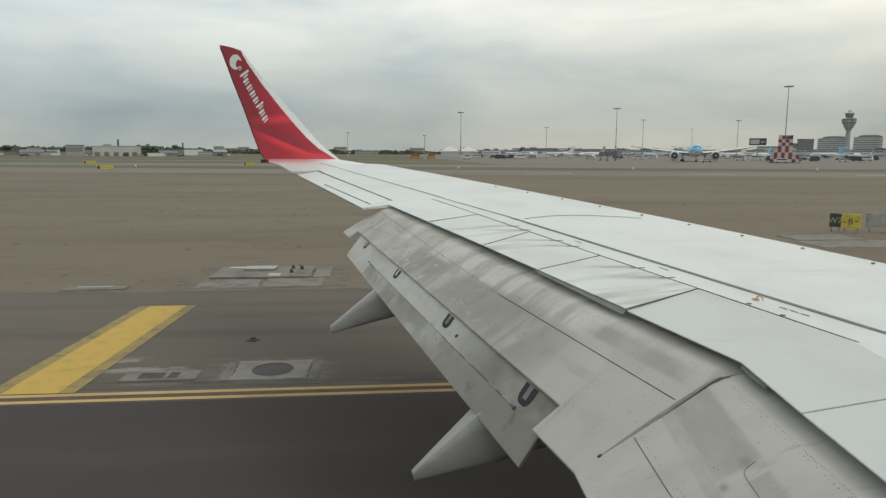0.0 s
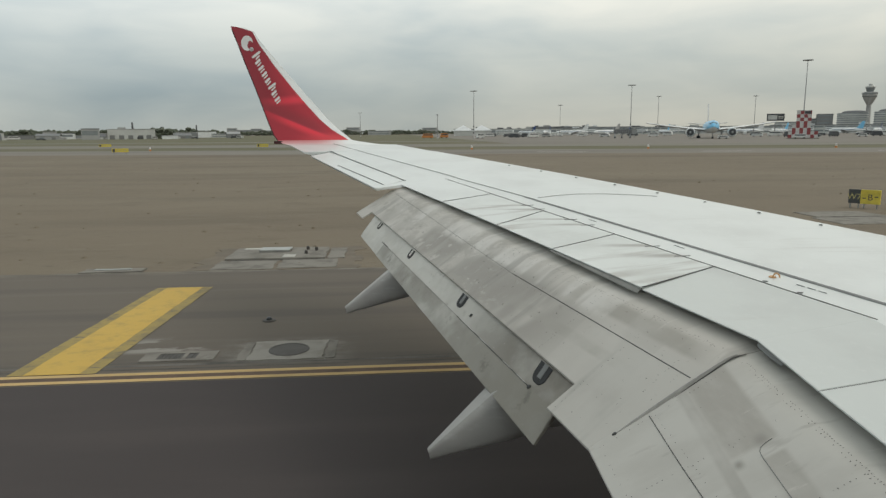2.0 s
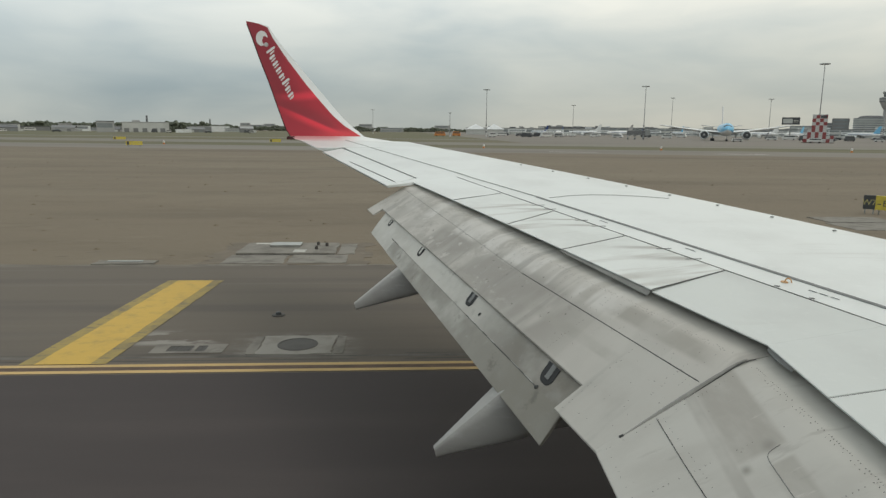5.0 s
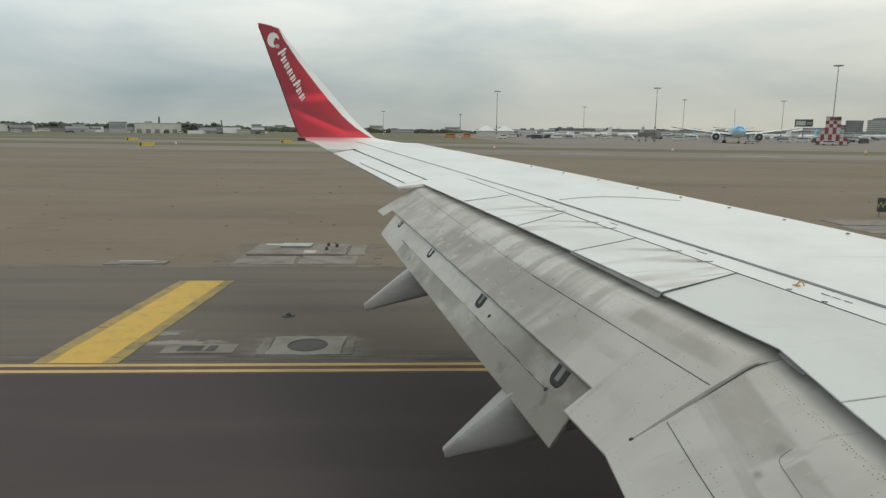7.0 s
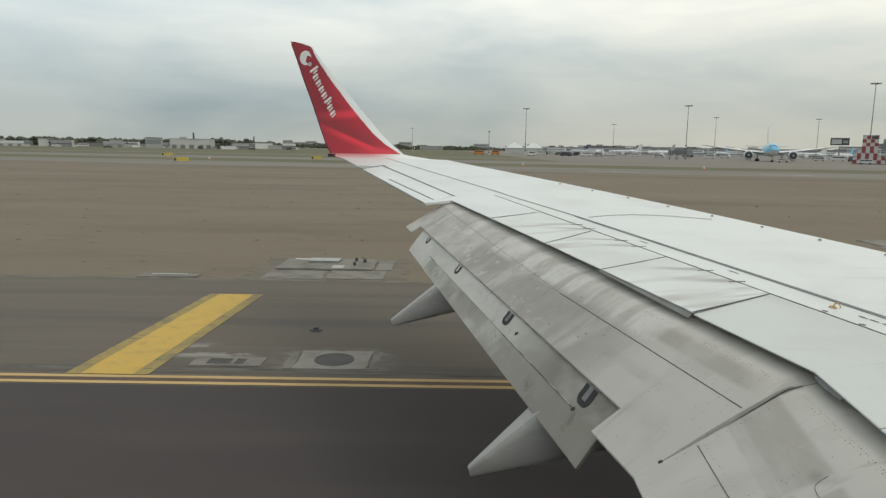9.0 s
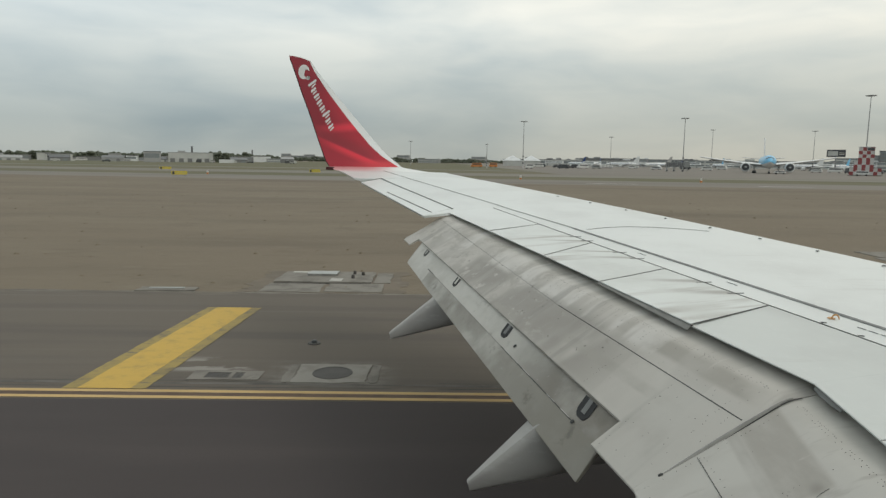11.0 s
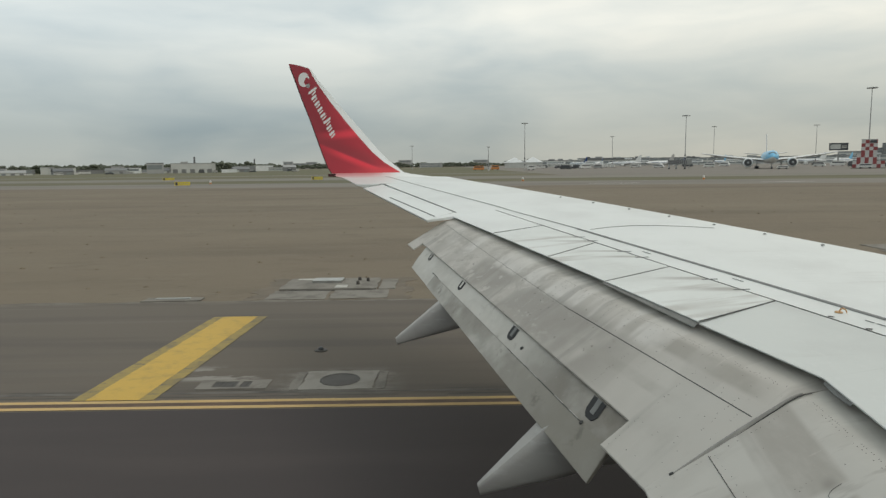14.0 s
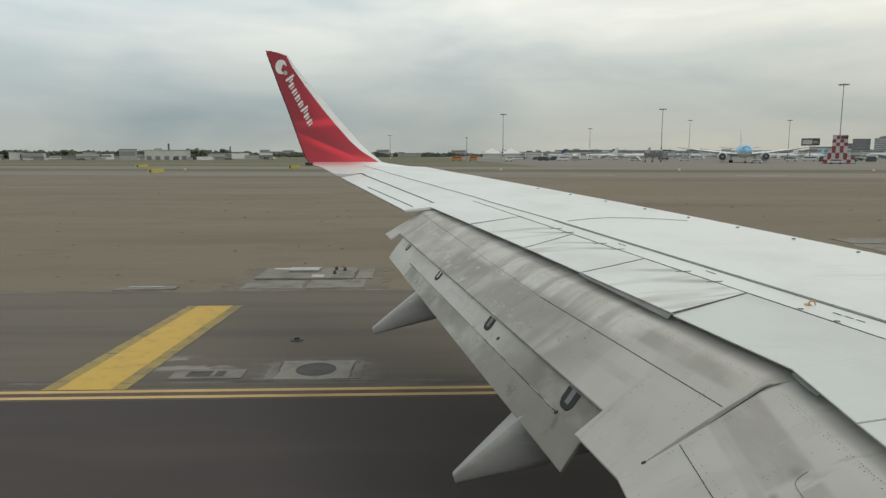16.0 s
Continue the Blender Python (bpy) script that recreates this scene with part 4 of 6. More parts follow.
# ---- flaps ----
FLAP_DOWN, IN_DOWN = radians(30), radians(27.5)
back = Vector((-HINGE_DIR.y, HINGE_DIR.x, 0))
back = (back if back.x < 0 else -back).normalized()


def flap_drop(c, gap, down):
    """How far the flap's upper side lies below the hinge line, at c metres along its chord."""
    w = smooth01(c / 0.36)
    return (1 - w) * (-gap - 0.16 * max(c, -0.1)) + w * (-math.sin(down) * c)


def out_flap(s, c, lift=0.0):
    """A point on the outer flap: s metres along the hinge from its outer end, c along the chord."""
    p = SH0 + HINGE_DIR * s + back * (math.cos(FLAP_DOWN) * c) + Vector((0, 0, flap_drop(c, lerp(0.048, 0.080, s / 6.4), FLAP_DOWN)))
    return p + Vector((back.x * 0.5, back.y * 0.5, 0.866)) * lift


IN_DIR = Vector((0, -math.cos(radians(6)), -math.sin(radians(6))))


def in_flap(s, c, lift=0.0):
    p = KINK + IN_DIR * s + Vector((-math.cos(IN_DOWN) * c, 0, flap_drop(c, 0.085, IN_DOWN)))
    return p + Vector((-0.5, 0, 0.866)) * lift


def flap_plate(at, spans, front=-0.16, n=14):
    """Plates of one flap joined: spans of (s0, s1, chord0, chord1, skew)."""
    bm = bmesh.new()
    for s0, s1, c0, c1, skew0, skew1 in spans:
        k = max(1, int((s1 - s0) / 0.35))
        rows = []
        for i in range(k + 1):
            u = i / k
            s, c = lerp(s0, s1, u), lerp(c0, c1, u)
            rows.append([at(s + lerp(skew0, skew1, u) * lerp(front, c, v / n), lerp(front, c, v / n)) for v in range(n + 1)])
        solid(rows, lambda i, j: Vector((0, 0, -lerp(0.10, 0.014, j / n))), bm)
    return bm


outer_flap = part("outer_main_flap", flap_plate(out_flap, [(0.0, 0.245, 0.80, 0.82, -0.11, 0.0), (0.245, 5.63, 0.66, 1.03, 0.0, 0.0), (5.63, 6.44, 1.31, 1.36, 0.0, -0.15)]), FLAP, wing, "dirty grey outboard flap lowered for landing", True)
inner_flap = part("inner_main_flap", flap_plate(in_flap, [(-0.012, 3.3, 1.35, 1.36, 0.13, 0.0)]), INFLAP, wing, "grey inboard flap with rows of rivets", True)

# aft flap, set steeper behind the main one
M0, M1 = out_flap(0.25, 0.66), out_flap(5.58, 1.03)
AFT_DIR = (M1 - M0).normalized()
aft_back = Vector((-AFT_DIR.y, AFT_DIR.x, 0))
aft_back = (aft_back if aft_back.x < 0 else -aft_back).normalized()
AFT_DOWN = radians(50)


def aft_flap_at(s, c, lift=0.0):
    steep = AFT_DOWN if c > 0.015 else FLAP_DOWN
    p = M0 + AFT_DIR * s + aft_back * (math.cos(steep) * c) + Vector((0, 0, -math.sin(steep) * c - 0.034 + 0.03 * smooth01(c / 0.3)))
    return p + (aft_back * 0.77 + Vector((0, 0, 0.64))) * lift


bm = bmesh.new()
rows = []
for i in range(17):
    u = i / 16
    s, c = lerp(0.10, 5.40, u), lerp(0.36, 0.53, u)
    rows.append([aft_flap_at(s + lerp(0.12, 0.02, u) * v / 8 * (0 if 0 < u < 1 else 1), lerp(-0.14, c, v / 8)) for v in range(9)])
solid(rows, lambda i, j: Vector((0.01, 0, -lerp(0.06, 0.010, j / 8))), bm)
aft_flap = part("outer_aft_flap", bm, AFT, wing, "narrow streaked grey aft flap", True)


def surface_strip(name, pts, width, material, parent, thick=0.003, label=""):
    """A thin line along 3D points that already lie on a surface, spread level across it."""
    a, b = [], []
    for i, p in enumerate(pts):
        d = (Vector(pts[min(i + 1, len(pts) - 1)]) - Vector(pts[max(i - 1, 0)])).normalized()
        side = d.cross(Vector((-0.4, 0.1, 0.9))).normalized() * width / 2
        a.append(Vector(p) + side)
        b.append(Vector(p) - side)
    return part(name, solid([a, b], lambda i, j: DOWN * thick), material, parent, label)


surface_strip("nose_seam", [out_flap(lerp(3.9, 6.30, i / 12), lerp(0.45, 0.51, i / 12), 0.002) for i in range(13)], 0.006, SEAM, outer_flap)
surface_strip("nose_seam", [out_flap(lerp(0.2, 3.9, i / 12), lerp(0.20, 0.45, i / 12), 0.002) for i in range(13)], 0.0026, RUBBER, outer_flap)
# the trailing wedge, a little proud of the aft flap: dirt, plus a steeper tilt's shade painted in
rows = []
for i in range(21):
    u = i / 20
    s = lerp(1.05, 5.40, u)
    c0, c1 = lerp(0.205, 0.248, u), lerp(0.36, 0.53, (s - 0.10) / 5.30)
    rows.append([aft_flap_at(s + (0.02 * v / 4 if i == 20 else 0), lerp(c0, c1 + 0.003, v / 4), 0.0035) for v in range(5)])
wedge = part("trailing_wedge", solid(rows, lambda i, j: DOWN * 0.004), WEDGE, aft_flap, "dirty grey trailing wedge, darkened for a steeper tilt", True)
surface_strip("tab_seam", [aft_flap_at(lerp(3.55, 5.0, i / 8), lerp(0.232, 0.244, i / 8), 0.006) for i in range(9)], 0.0055, SEAM, aft_flap)
surface_strip("tab_seam", [aft_flap_at(lerp(1.3, 3.55, i / 8), lerp(0.208, 0.232, i / 8), 0.006) for i in range(9)], 0.0022, RUBBER, aft_flap)
surface_strip("tab_seam", [aft_flap_at(lerp(0.95, 1.20, i / 4), 0.205, 0.006) for i in range(5)], 0.007, SEAM, aft_flap)
for s in (3.62, 3.80, 4.06, 4.55, 4.80):
    surface_strip("chipped_paint", [aft_flap_at(s + 0.05 * i, 0.2285 + 0.0085 * (s - 3.55 + 0.05 * i), 0.0065) for i in range(4)], 0.004, SCUFF, aft_flap)
for s, c in ((5.01, 0.246), (3.72, 0.125)):
    bm = bmesh.new()
    lathe(bm, [(0.0, 0.020), (0.006, 0.016), (0.009, 0.004)], 10)
    ob = part("grease_nipple", bm, SEAM, aft_flap)
    ob.matrix_world = Matrix.Translation(aft_flap_at(s, c, 0.004)) @ pose(0, 0, 0, 0, -40, 20)
surface_strip("panel_seam", [in_flap(0.17 + 0.52 * i / 8, 0.90 + 0.02 * i / 8, 0.004) for i in range(9)] + [in_flap(2.5, 0.95, 0.003)], 0.0032, SEAM, inner_flap)
# access panel with rounded corner
surface_strip("panel_seam", [in_flap(s, c, 0.003) for s, c in ((0.855, 0.42), (0.862, 0.47), (0.872, 0.50), (0.892, 0.518), (0.93, 0.53), (1.6, 0.60), (2.4, 0.68))], 0.0022, SEAM_GREY, inner_flap)

# rubber bead where the two flaps meet
rows = []
for i in range(25):
    u = i / 24
    c = lerp(0.16, 1.16, u)
    p = lerp(out_flap(6.44 - 0.15 * c, c), in_flap(-0.012 + 0.13 * c, c), 0.5)
    r = 0.016 * math.sin(math.pi * (0.06 + 0.86 * u)) ** 0.8 + 0.002
    side, rise = Vector((0.15, 1, 0.05)).normalized(), Vector((-0.45, 0, 0.9))
    rows.append([p + side * r * math.cos(a) + rise * (r * 0.9 * math.sin(a) + 0.004) for a in (0, 1.05, 2.1, 3.14, 4.2, 5.2)])
part("flap_seal_bead", sheet(rows, None, True), RUBBER, wing, "grey rubber bead between flaps", True)
bm = bmesh.new()
lathe(bm, [(0.0, 0.012), (0.008, 0.010), (0.012, 0.004)], 10)
ob = part("bead_stop", bm, SEAM, wing, "dark end stop of the rubber bead")
ob.matrix_world = Matrix.Translation(p + Vector((-0.008, 0, 0.004))) @ pose(0, 0, 0, 0, -25, 0) @ Matrix.Diagonal((1.6, 1.0, 1.0, 1.0))
surface_strip("bead_shadow_seam", [lerp(out_flap(6.44 - 0.15 * c, c), in_flap(-0.012 + 0.13 * c, c), 0.5) + Vector((0, -0.018, 0.003)) for c in [lerp(0.10, 1.18, i / 20) for i in range(21)]], 0.010, SEAM, wing)

# black hinge cut-outs in the aft flap, each with a grey arm in it
for s, size in ((0.52, 0.098), (1.84, 0.118), (3.42, 0.142), (5.02, 0.172)):
    rows = []
    for i in range(9):
        u = lerp(-0.5, 0.5, i / 8)
        v1 = 1.05 * (1 - (2 * abs(u)) ** 4 * 0.35)
        rows.append([aft_flap_at(s + u * size + 0.10 * size * v, size * v, 0.006) for v in (0.0, v1 * 0.5, v1)])
    slot = part("hinge_slot", solid(rows, lambda i, j: DOWN * 0.006), BLACK, aft_flap, "black-edged hinge cut-out")
    rows = [[aft_flap_at(s + u * size + 0.10 * size * v, v * size, 0.009) for v in (0.0, 0.4, 0.75)] for u in (-0.14, 0.18)]
    part("hinge_arm", solid(rows, lambda i, j: DOWN * 0.004), AFT if s < 2.5 else SEAM_GREY, slot, "grey hinge arm")


# rivets
def rivets(name, spots, parent, r=0.0037):
    bm = bmesh.new()
    for p, nrm in spots:
        t1 = nrm.cross(Vector((0, 1, 0))).normalized()
        t2 = nrm.cross(t1)
        q = r * random.uniform(0.75, 1.2)
        ring = [bm.verts.new(p + nrm * 0.002 + (t1 * math.cos(a) + t2 * math.sin(a)) * q) for a in (0, 1.05, 2.1, 3.14, 4.2, 5.24)]
        bm.faces.new(ring)
    ob = part(name, bm, RIVET, parent)
    return tagged(ob, "rows of small dark rivets", kind="stuff")


N_OUT = Vector((back.x * 0.5, back.y * 0.5, 0.866))
N_IN = Vector((-0.5, 0, 0.866))
random.seed(8)
spots = []
# spanwise rows: chord, step, from, to, share that shows
for c0, step, s0, s1, share in ((0.17, 0.028, 3.3, 6.30, 0.72), (0.195, 0.033, 3.4, 6.30, 0.68), (0.26, 0.20, 3.0, 6.2, 0.8), (0.42, 0.09, 3.9, 6.2, 0.55), (0.50, 0.11, 3.6, 6.2, 0.5), (0.62, 0.30, 3.4, 6.2, 0.7), (0.80, 0.24, 4.0, 6.2, 0.7), (0.98, 0.08, 5.65, 6.15, 0.5), (1.22, 0.09, 5.65, 6.05, 0.4)):
    s = s0
    while s < s1:
        if random.random() < share:
            spots.append((out_flap(s, c0 + random.uniform(-0.006, 0.006), 0.003), N_OUT))
        s += step
# chordwise rows
for s0, c0, c1 in ((3.62, 0.18, 0.50), (4.42, 0.18, 0.46), (5.05, 0.18, 0.95), (5.68, 0.18, 1.28), (6.12, 0.18, 1.20), (6.22, 0.2, 0.9)):
    c = c0
    while c < c1:
        if random.random() < (0.72 if s0 < 5.5 else 0.42):
            spots.append((out_flap(s0 + random.uniform(-0.006, 0.006), c, 0.003), N_OUT))
        c += 0.032
for i in range(26):
    spots.append((out_flap(random.uniform(2.6, 6.1), random.uniform(0.25, 0.95), 0.003), N_OUT))
rivets("flap_rivets", spots, outer_flap)
spots = [(out_flap(random.uniform(3.2, 6.0), random.uniform(0.3, 0.9), 0.003), N_OUT) for i in range(12)]
rivets("flap_fasteners", spots, outer_flap, 0.0075)
spots = []
for c0, step, share in ((0.155, 0.022, 0.75), (0.185, 0.036, 0.6), (0.865, 0.04, 0.75), (0.60, 0.22, 0.7), (1.28, 0.05, 0.6)):
    s = 0.12
    while s < 2.4:
        if random.random() < share:
            spots.append((in_flap(s, c0 + (0.02 * s if c0 < 0.7 else 0) + random.uniform(-0.004, 0.004), 0.003), N_IN))
        s += step
for s0 in (0.10, 0.75, 1.35):
    for i in range(34):
        if random.random() < 0.45:
            spots.append((in_flap(s0 + 0.10 * (0.2 + i * 0.033 if s0 < 0.2 else 0), 0.2 + i * 0.033, 0.003), N_IN))
rivets("flap_rivets", spots, inner_flap)

# flap track fairings: drooped canoe bodies that deepen from a blunt tail
def fairing(y, x0, z0, rise, grow, length):
    rows = []
    n = 16
    for i in range(n + 1):
        dx = length * i / n
        tall = min(0.045 + grow * dx, 0.27)
        w = min(0.040 + 0.62 * grow * dx, 0.19)
        z = z0 + rise * min(dx, 0.8) + 0.12 * max(0, dx - 0.8)
        if i == 0:
            rows.append([(x0 + 0.012 - 0.3 * tall * math.sin(t), y + 0.6 * w * math.cos(t), z + 0.7 * tall * math.sin(t)) for t in [2 * math.pi * a / 16 for a in range(16)]])
        row = []
        for a in range(16):
            t = 2 * math.pi * a / 16
            ca, sa = math.cos(t), math.sin(t)
            row.append((x0 + dx - 0.3 * tall * sa, y + w * math.copysign(abs(ca) ** 0.42, ca), z + tall * (1.0 if sa > 0 else 0.78) * math.copysign(abs(sa) ** 0.55, sa)))
        rows.append(row)
    return part("flap_track_fairing", sheet(rows[:1] + rows[1:], None, True), FAIRING, wing, "grey drooping flap track fairing", True)


fairing(8.15, -0.61, 1.635, 0.50, 0.27, 1.6)
fairing(5.30, 0.26, 1.115, 0.55, 0.34, 1.6)

# ---- winglet ----
# heights above ground with the outward lean, the rear edge, the paint border and the front edge
WL = [(3.66, 15.42, -2.55, -0.97, -0.90), (3.75, 15.46, -2.62, -1.12, -1.01), (3.90, 15.51, -2.69, -1.36, -1.20), (4.13, 15.57, -2.78, -1.62, -1.44),
      (4.47, 15.62, -2.90, -1.92, -1.73), (4.82, 15.66, -3.02, -2.21, -2.03), (5.34, 15.72, -3.22, -2.61, -2.47), (5.80, 15.77, -3.38, -2.925, -2.85), (6.05, 15.80, -3.475, -3.05, -3.02)]
rows = [[(0.25, 14.7, 3.50), (-0.6, 14.85, 3.53), (-2.05, 14.7, 3.506), (-0.6, 14.8, 3.45)],
        [(-0.35, 15.12, 3.575), (-1.1, 15.16, 3.575), (-2.22, 15.1, 3.553), (-1.0, 15.2, 3.50)],
        [(-0.75, 15.30, 3.63), (-1.5, 15.33, 3.62), (-2.42, 15.30, 3.590), (-1.4, 15.42, 3.56)]]
for z, y, te, bo, le in WL:
    c = le - te
    rows.append([(le, y, z), (lerp(te, le, 0.7), y - 0.030 * c, z), (te, y, z - 0.02 + 0.02), (lerp(te, le, 0.6), y + 0.07 * c, z)])
rows.append([(-3.05, 15.81, 6.07), (-3.24, 15.80, 6.13), (-3.51, 15.81, 6.165), (-3.3, 15.83, 6.13)])
# base whiter than the wing's, standing in for light on the rounded front edge
k = Mat("winglet_lit_paint", (0.84, 0.86, 0.85), 0.30)
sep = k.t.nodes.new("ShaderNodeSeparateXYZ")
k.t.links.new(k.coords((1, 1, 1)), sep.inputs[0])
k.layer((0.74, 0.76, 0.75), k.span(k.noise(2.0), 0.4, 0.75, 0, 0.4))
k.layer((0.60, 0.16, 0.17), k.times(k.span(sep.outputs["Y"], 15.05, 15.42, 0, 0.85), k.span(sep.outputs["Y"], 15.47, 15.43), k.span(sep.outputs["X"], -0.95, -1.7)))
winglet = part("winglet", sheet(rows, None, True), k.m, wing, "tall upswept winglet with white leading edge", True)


def wl_point(z, u, off=0.0):
    """A point on the winglet's inner side: z height, u from the rear edge to the paint border."""
    for a, b in zip(WL, WL[1:]):
        if z <= b[0] or b is WL[-1]:
            t = (z - a[0]) / (b[0] - a[0])
            y, te, bo, le = (lerp(a[k], b[k], t) for k in (1, 2, 3, 4))
            break
    c = le - te
    x = lerp(te, bo, u)
    v = (x - te) / c
    return Vector((x, y - 0.030 * c * min(v / 0.7, (1 - v) / 0.3) - 0.006 - off, z))


rows = []
for i in range(41):
    rows.append([wl_point(lerp(3.66, 6.168 - 0.12 * (u / 8) ** 1.7, i / 40), u / 8) for u in range(9)])
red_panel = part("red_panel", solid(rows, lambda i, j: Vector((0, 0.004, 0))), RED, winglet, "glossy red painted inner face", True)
# rear edge trim
rows = [[wl_point(lerp(3.66, 6.10, i / 20), 0.0, 0.003) + Vector((dx, 0, 0)) for dx in (-0.012, 0.012)] for i in range(21)]
part("rear_edge", solid(rows, lambda i, j: Vector((0, 0.02, 0))), plain("dark_red_edge", (0.07, 0.012, 0.015), 0.5), winglet)
def on_face(x, z, off=0.004):
    for p, q in zip(WL, WL[1:]):
        if z <= q[0] or q is WL[-1]:
            t = (z - p[0]) / (q[0] - p[0])
            te, bo = lerp(p[2], q[2], t), lerp(p[3], q[3], t)
            break
    return wl_point(z, (x - te) / (bo - te), off)


# round emblem: a pale crescent with a dot
cx, cz = -3.17, 5.80
a, b = [], []
for i in range(25):
    t = lerp(radians(5), radians(300), i / 24)
    a.append((cx + 0.130 * math.cos(t), cz + 0.165 * math.sin(t)))
    fat = math.sin(math.pi * i / 24) ** 0.6
    b.append((cx + lerp(0.130, 0.01, fat) * math.cos(t) + 0.035 * fat, cz + lerp(0.165, 0.02, fat) * math.sin(t) - 0.01 * fat))
part("emblem", solid([[on_face(*p) for p in a], [on_face(*p) for p in b]], lambda i, j: Vector((0, 0.003, 0))), DECAL, red_panel, "pale crescent emblem")
bm = bmesh.new()
rows = [[on_face(-3.075 + 0.045 * r * math.cos(a2), 5.665 + 0.05 * r * math.sin(a2)) for a2 in [math.pi * 2 * i / 14 for i in range(14)]] for r in (1.0, 0.05)]
part("emblem_dot", sheet(rows, bm, True), DECAL, red_panel)
# the lettering stands as plain pale strokes, slanting down the panel
along, across = Vector((0.44, -0.90)), Vector((0.90, 0.44))
for i in range(8):
    mid = Vector((-3.00, 5.505)) + along * (0.152 * i)
    tall = 0.112 if i == 0 else (0.100 if i == 5 else 0.070)
    mid = mid + across * (tall - 0.070)
    for shift, wide, short in ((-0.030, 0.027, 1.0), (0.036, 0.016, 0.86)):
        rows = []
        for v in (-1, -0.8, 0, 0.8, 1):
            w = wide * (1.0 if abs(v) < 0.9 else 0.6)
            rows.append([on_face(*(mid + across * ((0.070 if shift > 0 else tall) * short * v) + along * (shift + w * u - 0.02 * v))) for u in (-1, 0, 1)])
        part("lettering_bar", solid(rows, lambda i, j: Vector((0, 0.003, 0))), DECAL, red_panel)
# static wick block at the foot of the rear edge
part("tip_light", boxes((-2.62, -2.44, 15.36, 15.44, 3.58, 3.65)), TIP_DARK, wing, "dark red tip light housing")


# ---- the airport beyond ----
def polar(bearing, dist, turn=0.0):
    a = radians(bearing)
    return pose(dist * math.sin(a), dist * math.cos(a), 0.03, 0, 0, turn - bearing)


def hip_block(name, at, w, d, h, wall, label, category, bands=0, roof=None, group="", win=None):
    """A long block: wall body, parapet roof and window bands on each storey."""
    e = thing(name, label, category, at, group)
    part("wall", boxes((-w / 2, w / 2, 0, d, 0, h)), wall, e)
    part("roof", boxes((-w / 2 - 0.3, w / 2 + 0.3, -0.3, d + 0.3, h, h + 0.6)), roof or ROOF_DARK, e)
    bays = max(1, int(w / 11)) if w > 80 else 1
    for i in range(bands):
        z = h * (i + 0.42) / bands
        hh = h / bands * 0.42
        for n in range(bays):
            x0, x1 = -w / 2 + w * (n + 0.04) / bays, -w / 2 + w * (n + 0.90) / bays
            part("window_band", boxes((x0, x1, -0.12, 0.1, z, z + hh)), win or GLASS_FAR, e)
    if bays > 1:
        rng = random.Random(int(w))
        for n in range(bays // 2):
            x0, wide = rng.uniform(-w / 2, w / 2 - 12), rng.uniform(4, 12)
            part("roof_plant", boxes((x0, x0 + wide, rng.uniform(1, 6), 14, h + 0.6, h + 0.6 + rng.uniform(0.8, 2.6))), rng.choice((PALE_WALL, GREY_WALL, ROOF_DARK, JET_WHITE)), e)
    return e


def rounded_office(at, w, d, h, storeys):
    """A white office block with rounded ends, ribbon windows and a bowed dark roof cap."""
    e = thing("office_building", "pale office block with ribbon windows and bowed roof", "building", at, "office blocks")
    def ring(z, grow=0.0):
        pts = []
        for i in range(28):
            a = 2 * math.pi * i / 28
            ca, sa = math.cos(a), math.sin(a)
            pts.append(((w / 2 + grow) * math.copysign(abs(ca) ** 0.45, ca), d / 2 + (d / 2 + grow) * math.copysign(abs(sa) ** 0.45, sa), z))
        return pts
    part("wall", sheet([ring(0), ring(h)], None, True), PALE_WALL, e)
    step = h / storeys
    for i in range(storeys):
        z = i * step + step * 0.45
        part("window_band", sheet([ring(z, 0.25), ring(z + step * 0.36, 0.25)], None, True), GLASS_FAR, e)
    rows = []
    for i in range(7):
        u = i / 6
        rows.append([(p[0] * lerp(0.86, 0.25, u ** 2) + w * 0.06, lerp(d / 2, p[1], lerp(0.86, 0.3, u ** 2)), h + 3.6 * math.sin(u * math.pi / 2)) for p in ring(0)])
    part("roof", sheet(rows, None, True), ROOF_DARK, e, "dark bowed roof cap")
    return e


def light_mast(at, h, heads=1.0):
    e = thing("light_mast", "tall slim grey apron floodlight mast", "light mast", at, "apron masts")
    bm = bmesh.new()
    lathe(bm, [(0, 0.30), (h * 0.12, 0.27), (h, 0.14)], 10)
    part("pole", bm, MAST, e)
    bm = bmesh.new()
    lathe(bm, [(h * 0.02, 0.42), (h * 0.03, 0.42), (h * 0.10, 0.38), (h * 0.105, 0.33)], 10)
    part("foot_sleeve", bm, CHECK_WHITE, e, "white painted foot")
    for i in range(5):
        u = 0.108 + 0.034 * i
        bm = bmesh.new()
        lathe(bm, [(h * u, 0.27), (h * u + 0.01, 0.36), (h * (u + 0.034) - 0.02, 0.35), (h * (u + 0.034) - 0.01, 0.26)], 10)
        part("painted_band", bm, VEH_DARK if i % 2 == 0 else CHECK_WHITE, e, "black painted band" if i % 2 == 0 else "white painted band")
    bm = bmesh.new()
    lathe(bm, [(h - 0.1, 0.4), (h, 2.1 * heads), (h + 0.35, 2.2 * heads), (h + 0.5, 0.5)], 14)
    part("lamp_ring", bm, MAST, e, "round lamp carriage")
    return e


